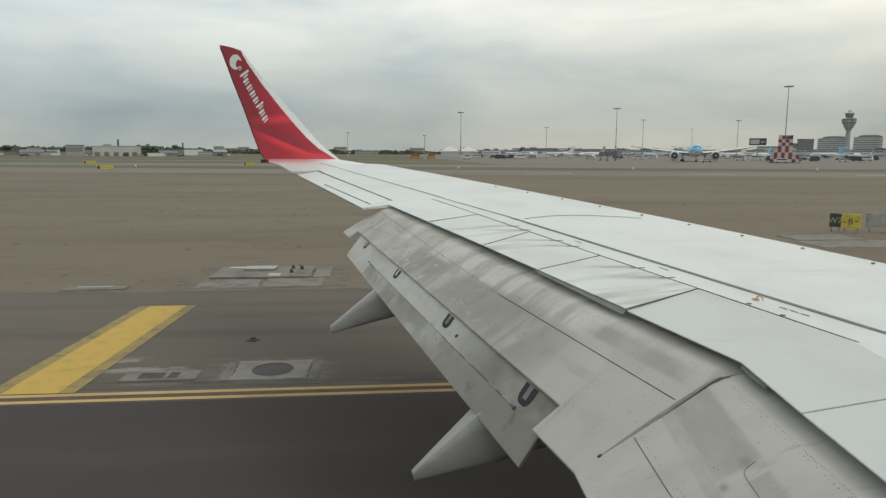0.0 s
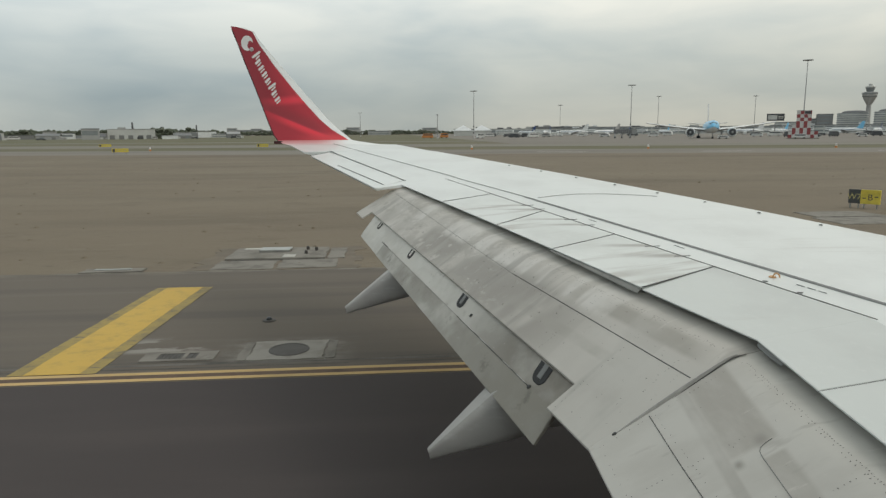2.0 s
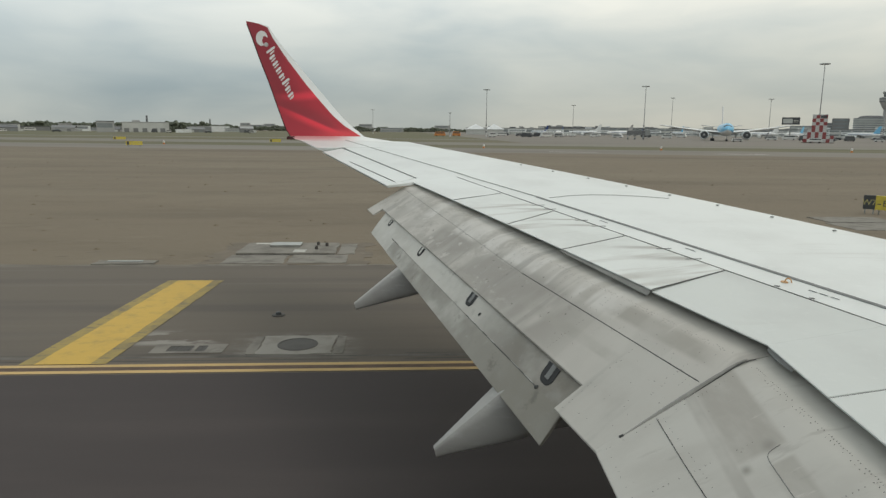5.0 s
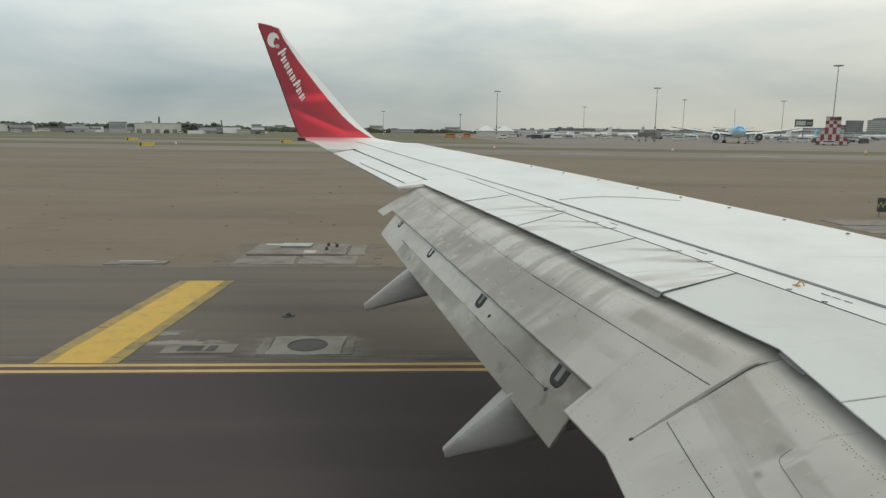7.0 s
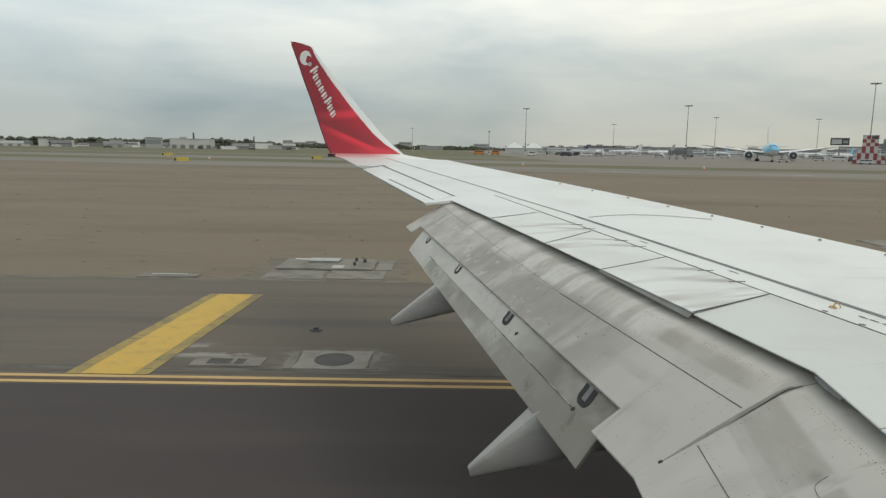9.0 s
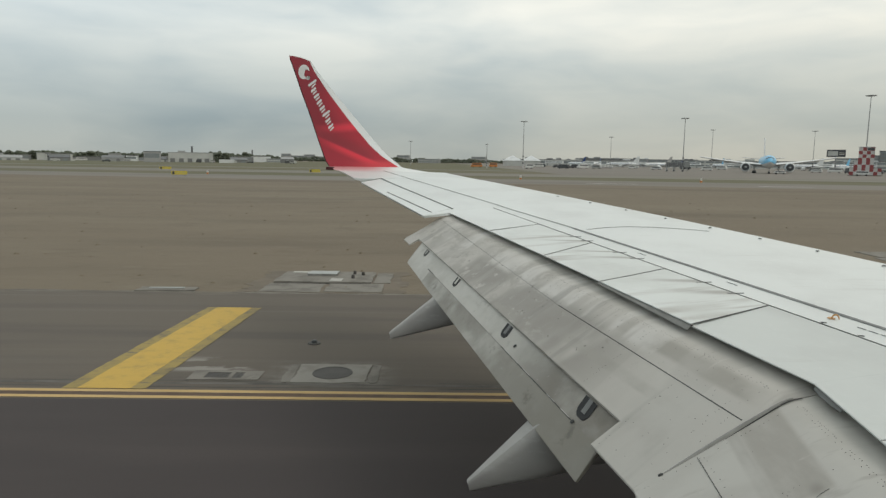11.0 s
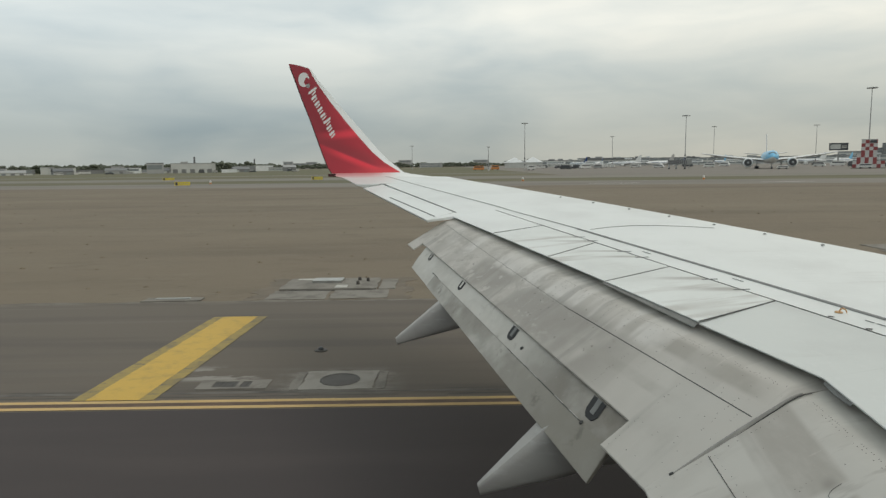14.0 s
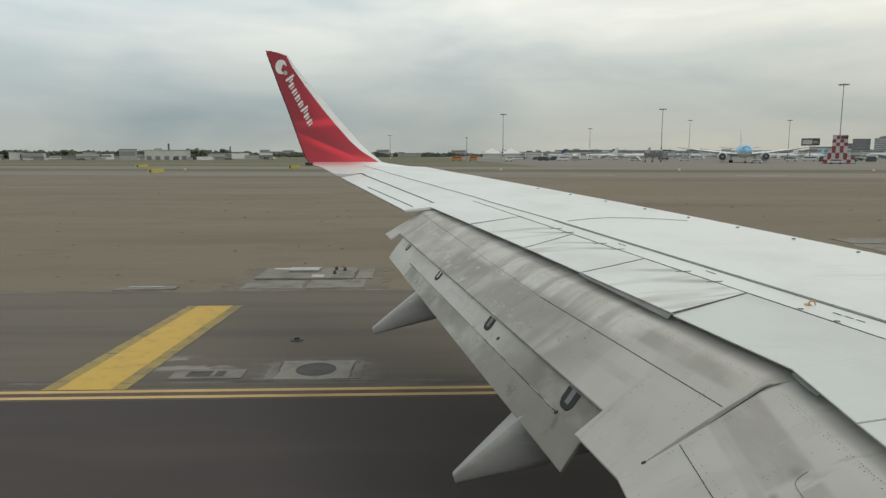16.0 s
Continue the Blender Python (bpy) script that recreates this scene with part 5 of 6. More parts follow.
for bearing, high, dist in ((3.85, 14.5, 420), (6.9, 28.5, 420), (14.06, 27.0, 620), (19.7, 29.0, 400), (21.8, 34.0, 640), (28.85, 30.5, 600), (32.15, 34.0, 347), (36.2, 29.0, 620), (39.0, 30.0, 560), (-2.6, 24.0, 700)):
    light_mast(polar(bearing, dist), high, 0.4 if high < 20 else 1.0)

# control tower
tower = thing("control_tower", "grey airport control tower with flared cab", "control tower", polar(36.2, 1500))
K = 0.92 * 1500 / 1186
bm = bmesh.new()
lathe(bm, [(0, 5.0), (42 * K, 3.8), (48 * K, 4.6)], 20)
part("shaft", bm, GREY_WALL, tower)
bm = bmesh.new()
lathe(bm, [(42 * K, 4), (48 * K, 7 * K), (56 * K, 10.4 * K), (61 * K, 10.8 * K), (62 * K, 8 * K)], 24)
part("cab_base", bm, GREY_WALL, tower)
for z in (54, 58.5):
    bm = bmesh.new()
    lathe(bm, [(z * K, (10.75 if z > 55 else 9.8) * K), ((z + 1.6) * K, (10.95 if z > 55 else 10.5) * K)], 24)
    part("window_band", bm, GLASS_FAR, tower)
bm = bmesh.new()
lathe(bm, [(62 * K, 4.6 * K), (69 * K, 6.8 * K)], 24)
part("cab_glass", bm, GLASS_FAR, tower, "dark tower cab windows")
bm = bmesh.new()
lathe(bm, [(69 * K, 7.2 * K), (70.5 * K, 7.0 * K), (71.5 * K, 3 * K), (74.5 * K, 2.6 * K), (75 * K, 0.5)], 20)
part("roof", bm, PALE_WALL, tower)

for bearing, w, h, dist in ((35.3, 40, 28, 1180), (37.5, 36, 29, 1160), (39.8, 38, 30, 1120), (42.2, 38, 31, 1080)):
    rounded_office(polar(bearing, dist, 4), w, 20, h, 9)
hip_block("office_slab", polar(31.3, 1300, 2), 46, 14, 17, PALE_WALL, "white slab building with ribbon windows", "building", 5)
hip_block("hotel_block", polar(32.75, 1100, 4), 14, 16, 19, GREY_WALL, "stepped grey block behind the terminal", "building", 6)
hip_block("hotel_block", polar(33.55, 1090, 4), 20, 18, 25, DARK_WALL, "stepped dark grey block behind the terminal", "building", 5)
# black and white speckled facade
spk = hip_block("patterned_building", polar(44.5, 900, 4), 46, 20, 27, PALE_WALL, "block with speckled black and white facade", "building")
random.seed(21)
bm = bmesh.new()
for i in range(150):
    x, z = random.uniform(-22, 20), random.uniform(2, 24)
    box(bm, x, x + random.uniform(0.8, 2.6), -0.14, 0.05, z, z + random.uniform(0.6, 2.0))
tagged(part("facade_patches", bm, ROOF_DARK, spk, "black facade patches"), kind="stuff")

# terminal, piers and the low white hall
hip_block("terminal_building", polar(10.6, 930, 2), 175, 30, 8, PALE_WALL, "long low grey terminal building", "terminal", 1)
hip_block("terminal_building", polar(17.0, 1000, 3), 120, 34, 10, GREY_WALL, "long low grey terminal building with dark roof", "terminal", 2)
hip_block("pier_building", polar(26.5, 960, 4), 240, 24, 9, PALE_WALL, "long glazed grey terminal pier", "terminal", 2)
hip_block("pier_building", polar(37.5, 900, 4), 190, 26, 9, PALE_WALL, "long glazed grey terminal pier", "terminal", 2)
hip_block("hangar", polar(13.5, 1150, 2), 90, 40, 12, DARK_WALL, "dark flat hangar behind the apron", "hangar")
hall = thing("tent_hall", "low hall with white peaked fabric roof", "hall", polar(6.8, 800))
part("wall", boxes((-22, 22, 0, 20, 0, 6)), PALE_WALL, hall)
for x in (-11, 11):
    bm = bmesh.new()
    base = [bm.verts.new(p) for p in ((x - 12, -1, 6), (x + 12, -1, 6), (x + 12, 21, 6), (x - 12, 21, 6))]
    top = bm.verts.new((x, 10, 12.5))
    for a, b in zip(base, base[1:] + base[:1]):
        bm.faces.new((a, b, top))
    bm.faces.new(base)
    part("roof", bm, JET_WHITE, hall, "white peaked fabric roof")

# hangars and works on the other side of the field
random.seed(52)
SHED_LOOKS = ((GREY_WALL, "grey flat-roofed freight shed beside the field"), (PALE_WALL, "pale flat-roofed warehouse beside the field"), (JET_WHITE, "white flat-roofed warehouse beside the field"), (DARK_WALL, "dark flat-roofed workshop beside the field"))
def gable_shed(at, w, h, wall, label):
    """A shed with a low pitched roof, a row of doors and a lean-to."""
    e = thing("hangar_shed", label, "shed", at, "freight area")
    part("wall", boxes((-w / 2, w / 2, 0, 16, 0, h)), wall, e)
    bm = bmesh.new()
    sheet([[(-w / 2 - 0.4, -0.5, h), (w / 2 + 0.4, -0.5, h)], [(-w / 2 - 0.4, 8, h + 2.4), (w / 2 + 0.4, 8, h + 2.4)], [(-w / 2 - 0.4, 16.5, h), (w / 2 + 0.4, 16.5, h)]], bm)
    part("roof", bm, random.choice((ROOF_DARK, DARK_WALL, DARK_WALL, GREY_WALL)), e, "pitched metal roof")
    n = max(1, int(w / 7))
    for i in range(n):
        x = -w / 2 + w * (i + 0.5) / n
        part("door", boxes((x - 1.8, x + 1.8, -0.15, 0.1, 0.0, h * 0.7)), random.choice((DARK_WALL, GLASS_FAR, PALE_WALL)), e)
    part("lean_to", boxes((w / 2, w / 2 + w * 0.25, 2, 12, 0, h * 0.6)), random.choice((PALE_WALL, GREY_WALL)), e)
    return e


hall = hip_block("freight_hall", polar(-20.3, 720, 0), 42, 24, 9.2, PALE_WALL, "long pale freight hall with dark doors", "hall", 0, GREY_WALL, "freight area")
for x in (-17, -9, -1, 8, 15):
    part("door", boxes((x - 2.2, x + 2.2, -0.15, 0.1, 0.0, 3.8)), DARK_WALL, hall)
part("stair_tower", boxes((-12, -5, 2, 12, 9.2, 11.4)), GREY_WALL, hall)
hip_block("freight_hall", polar(-23.1, 700, 0), 15, 18, 9.6, GREY_WALL, "square grey freight hall", "hall", 1, ROOF_DARK, "freight area")
hip_block("low_shed", polar(-17.6, 690, 0), 14, 10, 2.6, JET_WHITE, "low white flat-roofed shed", "shed", 0, JET_WHITE, "freight area")
bearing = -39.0
while bearing < -12.0:
    w = random.uniform(10, 26)
    mat, lab = random.choice(((PALE_WALL, "pale pitched-roof hangar in the freight yard"), (GREY_WALL, "grey pitched-roof hangar in the freight yard"), (DARK_WALL, "dark pitched-roof hangar in the freight yard")))
    gable_shed(polar(bearing, random.uniform(740, 800), random.uniform(-12, 14)), w, random.uniform(2.6, 4.6), mat, lab)
    bearing += math.degrees(w / 770) * random.uniform(1.6, 3.4)
bearing = -38.0
while bearing < -13.0:
    w = random.uniform(9, 32)
    mat, lab = SHED_LOOKS[random.choice((0, 0, 1, 1, 2, 3, 3))]
    hip_block("warehouse", polar(bearing, random.uniform(820, 940), random.uniform(-4, 8)), w, 18, random.uniform(3.5, 8.5), mat, lab, "warehouse", random.choice((0, 1, 1, 2)), group="freight area", roof=random.choice((ROOF_DARK, GREY_WALL)))
    bearing += math.degrees(w / 900) * random.uniform(0.75, 1.35)
for bearing, dist, w, h in ((-12.9, 2500, 34, 25), (-12.0, 2550, 60, 19), (-11.0, 2500, 40, 23), (-9.6, 2600, 70, 17), (-3.2, 2600, 50, 26), (3.2, 2700, 60, 24), (-8.5, 1500, 60, 12), (-1.0, 1500, 50, 9)):
    hip_block("distant_block", polar(bearing, dist, 3), w, 24, h, GREY_WALL, "grey distant block above the tree line", "building", 2, group="far town", roof=GREY_WALL)
ch = thing("chimney", "slim dark chimney over the trees", "chimney", polar(-20.2, 1500))
bm = bmesh.new()
lathe(bm, [(0, 2.4), (28, 1.7), (29, 2.0)], 12)
part("stack", bm, ROOF_DARK, ch)
ch2 = copy_thing(ch, polar(-15.6, 1900))
tagged(ch2, "slim distant chimney over the trees")


# tree lines: many small clumps of foliage
ball = bmesh.new()
bmesh.ops.create_icosphere(ball, subdivisions=1, radius=1.0)
BALL = np.array([v.co[:] for v in ball.verts])
BALL_FACES = np.array([[v.index for v in f.verts] for f in ball.faces])
ball.free()


def tree_line(b0, b1, dist, height, count, seed):
    random.seed(seed)
    verts, faces = [], []
    for i in range(count):
        b = radians(random.uniform(b0, b1))
        d = dist * random.uniform(0.97, 1.05)
        x, y = d * math.sin(b), d * math.cos(b)
        lift = 0.62 + 0.30 * noise.noise((math.degrees(b) * 0.9, seed, 0)) + 0.18 * noise.noise((math.degrees(b) * 4.0, seed, 2))
        top = max(0.25, lift) * height
        z = top * random.random() ** 0.8
        r = height * random.uniform(0.10, 0.22)
        turn = np.array(Euler((random.random() * 3, random.random() * 3, random.random() * 3)).to_matrix())
        size = np.array((r * random.uniform(0.9, 1.7), r, r * random.uniform(0.6, 1.0)))
        faces.extend((BALL_FACES + len(verts) * len(BALL)).tolist())
        verts.append((BALL * np.random.uniform(0.75, 1.25, (len(BALL), 1))) @ turn.T * size + (x, y, z))
    me = bpy.data.meshes.new("tree_line")
    me.from_pydata(np.concatenate(verts).tolist(), [], faces)
    me.materials.append(LEAF)
    return tagged(new("tree_line", me), "distant uneven line of dark green trees", "trees", kind="stuff")


tree_line(-19.0, -17.6, 760, 14, 160, 6)
tree_line(-46, -30, 1200, 17, 1100, 1)
tree_line(-30, -14, 1400, 19, 1300, 2)
tree_line(-14, 3, 1900, 17, 1100, 3)
tree_line(2, 20, 2300, 16, 900, 4)
tree_line(18, 48, 2300, 14, 900, 5)


# parked airliner head-on, pale blue over white
def wide_jet(at):
    jet = thing("airliner", "pale blue and white twin-engine airliner facing the field", "airliner", at)
    R, zc = 3.1, 5.6
    prof = [(0, 0.05), (0.5, 0.75), (1.6, 1.55), (3.5, 2.35), (6, 2.85), (9, R), (48, R), (56, 2.5), (64, 1.4), (70, 0.4)]

    def hull(lo, hi, grow):
        rows = []
        for s, r in prof:
            row = []
            for i in range(13):
                a = lerp(lo, hi, i / 12)
                row.append(((r + grow) * math.cos(a), s, zc + (r + grow) * math.sin(a) + (0.02 * max(0, s - 48))))
            rows.append(row)
        return sheet(rows)
    part("belly", hull(radians(-215), radians(35), 0.0), JET_WHITE, jet, "white lower fuselage", True)
    part("crown", hull(radians(-22), radians(202), 0.02), PALE_BLUE, jet, "pale blue upper fuselage", True)
    part("cheat_line", hull(radians(-28), radians(-22), 0.03), JET_BLUE, jet, "dark blue stripe")
    for lo, hi in ((38, 62), (65, 88), (92, 115), (118, 142)):
        rows = [[(q * math.cos(radians(a)), y, zc + q * math.sin(radians(a))) for a in (lo, (lo + hi) / 2, hi)] for y, q in ((2.2, 1.86), (3.0, 2.22))]
        part("cockpit_window", solid(rows, lambda i, j: Vector((0, 0.05, -0.05))), VEH_DARK, jet)
    for sgn in (-1, 1):
        rows = []
        for u in (0, 0.35, 0.7, 1.0):
            x = sgn * lerp(2.6, 32.0, u)
            y0, ch2_, z = lerp(23, 43, u), lerp(11, 2.0, u), lerp(4.2, 6.9, u) + 1.2 * u * u
            t = lerp(1.7, 0.55, u)
            rows.append([(x, y0, z), (x, y0 + ch2_ * 0.3, z + t * 0.5), (x, y0 + ch2_, z + 0.05), (x, y0 + ch2_ * 0.4, z - t * 0.5)])
        part("wing", sheet(rows, None, True), JET_WHITE, jet, "long swept wing", True)
        bm = bmesh.new()
        lathe(bm, [(0.0, 1.95), (0.25, 2.15), (2.0, 2.35), (5.0, 1.9), (7.0, 1.2)], 20)
        ob = part("engine", bm, JET_WHITE, jet, "white engine nacelle", True)
        ob.matrix_local = pose(sgn * 9.8, 20, 3.0, -90, 0, 0)
        bm = bmesh.new()
        lathe(bm, [(-0.05, 1.72), (-0.07, 1.60), (-0.07, 0.02)], 20)
        part("intake", bm, VEH_DARK, ob, "dark engine intake")
        bm = bmesh.new()
        lathe(bm, [(-0.08, 0.55), (-0.35, 0.30), (-0.5, 0.03)], 14)
        part("fan_hub", bm, MAST, ob, "grey fan hub")
        rows = []
        for u in (0, 1):
            x = sgn * lerp(1.0, 10.5, u)
            y0, c3 = lerp(61, 67, u), lerp(5.5, 2.2, u)
            rows.append([(x, y0, 7.2 + u), (x, y0 + c3 * 0.3, 7.4 + u), (x, y0 + c3, 7.2 + u), (x, y0 + c3 * 0.3, 7.0 + u)])
        part("tailplane", sheet(rows, None, True), JET_WHITE, jet)
        g = bmesh.new()
        box(g, sgn * 5.5 - 0.25, sgn * 5.5 + 0.25, 32, 32.5, 1.2, 4.5)
        gear = part("main_gear", g, GALV, jet)
        for dy in (-1.5, 0, 1.5):
            bm = bmesh.new()
            lathe(bm, [(-0.9, 0.6), (-0.85, 0.66), (0.85, 0.66), (0.9, 0.6)], 14, "x", (sgn * 5.5, 32.2 + dy, 0.66))
            part("wheel", bm, VEH_DARK, gear)
    rows = []
    for u in (0, 0.5, 1.0):
        y0, c4, z = lerp(55, 65.5, u), lerp(9.5, 3.6, u), lerp(8.5, 18.6, u)
        rows.append([(0, y0, z), (0.3, y0 + c4 * 0.3, z), (0, y0 + c4, z), (-0.3, y0 + c4 * 0.3, z)])
    part("fin", sheet(rows, None, True), JET_WHITE, jet, "white tail fin")
    nose = part("nose_gear", boxes((-0.18, 0.18, 6.0, 6.4, 0.5, 3.2)), GALV, jet)
    bm = bmesh.new()
    lathe(bm, [(-0.45, 0.5), (-0.4, 0.55), (0.4, 0.55), (0.45, 0.5)], 14, "x", (0, 6.2, 0.55))
    part("wheel", bm, VEH_DARK, nose)
    return jet


wide_jet(polar(26.0, 345, 3))


def small_jet(at, tail_mat, label):
    jet = thing("parked_aircraft", label, "parked aircraft", at, "aircraft at the piers")
    bm = bmesh.new()
    lathe(bm, [(0, 0.1), (1, 1.0), (4, 1.9), (26, 1.9), (33, 0.5)], 14, "x", (-16, 0, 3.4))
    part("fuselage", bm, JET_WHITE, jet, "", True)
    part("window_band", boxes((-12, 10, -1.93, -1.80, 3.7, 4.0)), JET_BLUE, jet)
    bm = bmesh.new()
    sheet([[(10, 0, 4.8), (12, 0.2, 4.8), (16.5, 0, 4.8), (12, -0.2, 4.8)], [(15.5, 0, 11.5), (16, 0.15, 11.5), (18, 0, 11.5), (16, -0.15, 11.5)]], bm, True)
    part("fin", bm, tail_mat, jet)
    for sgn in (-1, 1):
        part("wing", sheet([[(-3, sgn * 1.5, 2.4), (0, sgn * 1.5, 2.8), (3.5, sgn * 1.5, 2.5)], [(4.5, sgn * 16, 3.8), (5.2, sgn * 16, 3.9), (6.2, sgn * 16, 3.8)]]), JET_WHITE, jet)
        bm = bmesh.new()
        lathe(bm, [(0, 0.9), (0.4, 1.05), (3.2, 0.7)], 12, "x", (-4.2, sgn * 5.2, 1.6))
        part("engine", bm, JET_WHITE, jet)
        part("gear", boxes((0.2, 0.7, sgn * 2.6 - 0.2, sgn * 2.6 + 0.2, 0, 2.4)), VEH_DARK, jet)
    return jet


small_jet(polar(15.0, 720, 10), JET_WHITE, "white airliner parked at the terminal pier")
small_jet(polar(17.8, 700, 40), GREY_WALL, "white airliner with grey tail at the pier")
small_jet(polar(19.3, 760, 70), JET_BLUE, "white airliner with blue tail at the pier")
small_jet(polar(28.3, 740, 20), JET_WHITE, "white airliner parked beside the glazed pier")
small_jet(polar(11.3, 860, -50), JET_BLUE, "white airliner behind the low terminal")
for bearing, dist, turn in ((30.6, 800, 60), (34.9, 760, -30), (36.9, 780, 80), (22.3, 820, -70), (13.0, 850, 75)):
    small_jet(polar(bearing, dist, turn), JET_BLUE if turn > 70 else PALE_BLUE, "white airliner with blue tail at the pier")


def jet_bridge(at):
    e = thing("jet_bridge", "white passenger bridge on stilts at the pier", "jet bridge", at, "jet bridges")
    part("tunnel", boxes((-11, 11, -1.6, 1.6, 3.6, 6.4)), JET_WHITE, e)
    part("window_band", boxes((-10, 10, -1.72, -1.6, 4.7, 5.5)), GLASS_FAR, e)
    part("leg", boxes((6.5, 7.5, -1.0, 1.0, 0, 3.6)), GALV, e)
    part("leg", boxes((-9, -8, -1.0, 1.0, 0, 3.6)), GALV, e)
    return e


# a spare passenger bridge parked on its wheels beside a mast
spare = thing("passenger_bridge", "grey passenger bridge parked on wheeled legs", "passenger bridge", polar(19.3, 398, 8))
part("tunnel", boxes((-6.2, 3.4, -1.4, 1.4, 2.6, 4.9)), ROOF_DARK, spare, "ribbed grey tunnel")
for i in range(9):
    part("rib", boxes((-6.0 + 1.1 * i, -5.8 + 1.1 * i, -1.5, -1.4, 2.5, 5.0)), MAST, spare)
part("cab", boxes((3.4, 5.8, -1.7, 1.7, 2.3, 5.2), (5.8, 6.3, -1.5, 1.5, 2.5, 4.9)), GALV, spare, "grey docking cab")
for x in (-5.6, -1.8, 2.8):
    leg = part("leg", boxes((x - 0.2, x + 0.2, -1.1, 1.1, 0.5, 2.6), (x - 0.6, x + 0.6, -1.2, 1.2, 0.4, 0.65)), MAST, spare)
    for y in (-1.3, 1.3):
        bm = bmesh.new()
        lathe(bm, [(-0.2, 0.40), (-0.15, 0.48), (0.15, 0.48), (0.2, 0.40)], 12, "x", (x, y, 0.48))
        part("wheel", bm, VEH_DARK, leg)
part("stair", boxes(*[(3.6 + 0.1, 5.2, -2.0 - 0.26 * i, -1.74 - 0.26 * i, 2.2 - 0.26 * i, 2.3 - 0.26 * i) for i in range(8)]), GALV, spare, "steel service stair")
part("stair_stringer", sheet([[(3.72, -1.7, 2.3), (3.72, -3.9, 0.1)], [(3.72, -1.7, 2.0), (3.72, -3.6, 0.1)]]), GALV, spare)

random.seed(31)
bridge = jet_bridge(polar(24.5, 900, 15))
for bearing in (9.5, 12.6, 20.3, 23.4, 16.2, 18.2, 27.2, 29.6, 31.0, 32.2, 34.4, 35.6, 37.0):
    copy_thing(bridge, polar(bearing, random.uniform(820, 900), random.uniform(-25, 35)))


# red and white chequered monitor hut: a stepped tower on a broad foot
hut = thing("chequered_hut", "red and white chequered radar equipment hut", "equipment hut", polar(32.2, 335))
CELL = 1.45
cell_red = mesh_of("red_panel", boxes((0.015, CELL - 0.015, 0, 3, 0.015, CELL - 0.015)), CHECK_RED)
cell_white = mesh_of("white_panel", boxes((0.015, CELL - 0.015, 0, 3, 0.015, CELL - 0.015)), CHECK_WHITE)


def chequer(x0, cols, rows_, z0, y0):
    for i in range(cols):
        for j in range(rows_):
            red = (i + j) % 2 == 0
            ob = new("red_panel" if red else "white_panel", cell_red if red else cell_white)
            ob.location, ob.parent = (x0 + i * CELL, y0, z0 + j * CELL), hut


chequer(-5.8, 8, 2, 0.30, 0.0)
chequer(-4.35, 5, 2, 0.30 + 2 * CELL, 0.25)
chequer(-2.9, 4, 4, 0.30 + 4 * CELL, 0.40)
part("base", boxes((-6.4, 6.4, -0.6, 4, -0.02, 0.30)), CONCRETE_FAR, hut)
part("dark_screen", boxes((0.15, 2.6, 0.30, 0.45, 0.5 + 7 * CELL, 0.1 + 8 * CELL)), VEH_DARK, hut, "dark square aerial screen")
part("rail", boxes((-2.95, 2.95, 0.45, 0.55, 0.30 + 8 * CELL, 0.55 + 8 * CELL)), GALV, hut)


# small vehicles on the apron
def vehicle(at, l, w, h, mat, kind_name, label, cab=0.5):
    e = thing(kind_name, label, kind_name.replace("_", " "), at, "apron vehicles")
    body = bmesh.new()
    box(body, -l / 2, l / 2, -w / 2, w / 2, 0.45, h * 0.55)
    bmesh.ops.bevel(body, geom=body.edges[:], offset=0.12, segments=1, affect="EDGES")
    part("body", body, mat, e)
    up = bmesh.new()
    sheet([[(-l * 0.42, -w * 0.46, h * 0.55), (l * cab, -w * 0.46, h * 0.55), (l * cab, w * 0.46, h * 0.55), (-l * 0.42, w * 0.46, h * 0.55)],
           [(-l * 0.38, -w * 0.4, h), (l * (cab - 0.12), -w * 0.4, h), (l * (cab - 0.12), w * 0.4, h), (-l * 0.38, w * 0.4, h)]], up, True)
    part("cabin", up, mat, e)
    part("window", boxes((-l * 0.36, l * (cab - 0.1), -w * 0.47, -w * 0.40, h * 0.62, h * 0.85)), VEH_DARK, e)
    for x in (-l * 0.3, l * 0.3):
        for y in (-w * 0.45, w * 0.45):
            bm2 = bmesh.new()
            lathe(bm2, [(-0.12, 0.36), (0.12, 0.36)], 12)
            ob2 = part("wheel", bm2, BLACK, e)
            ob2.matrix_local = pose(x, y, 0.36, 90, 0, 0)
    return e


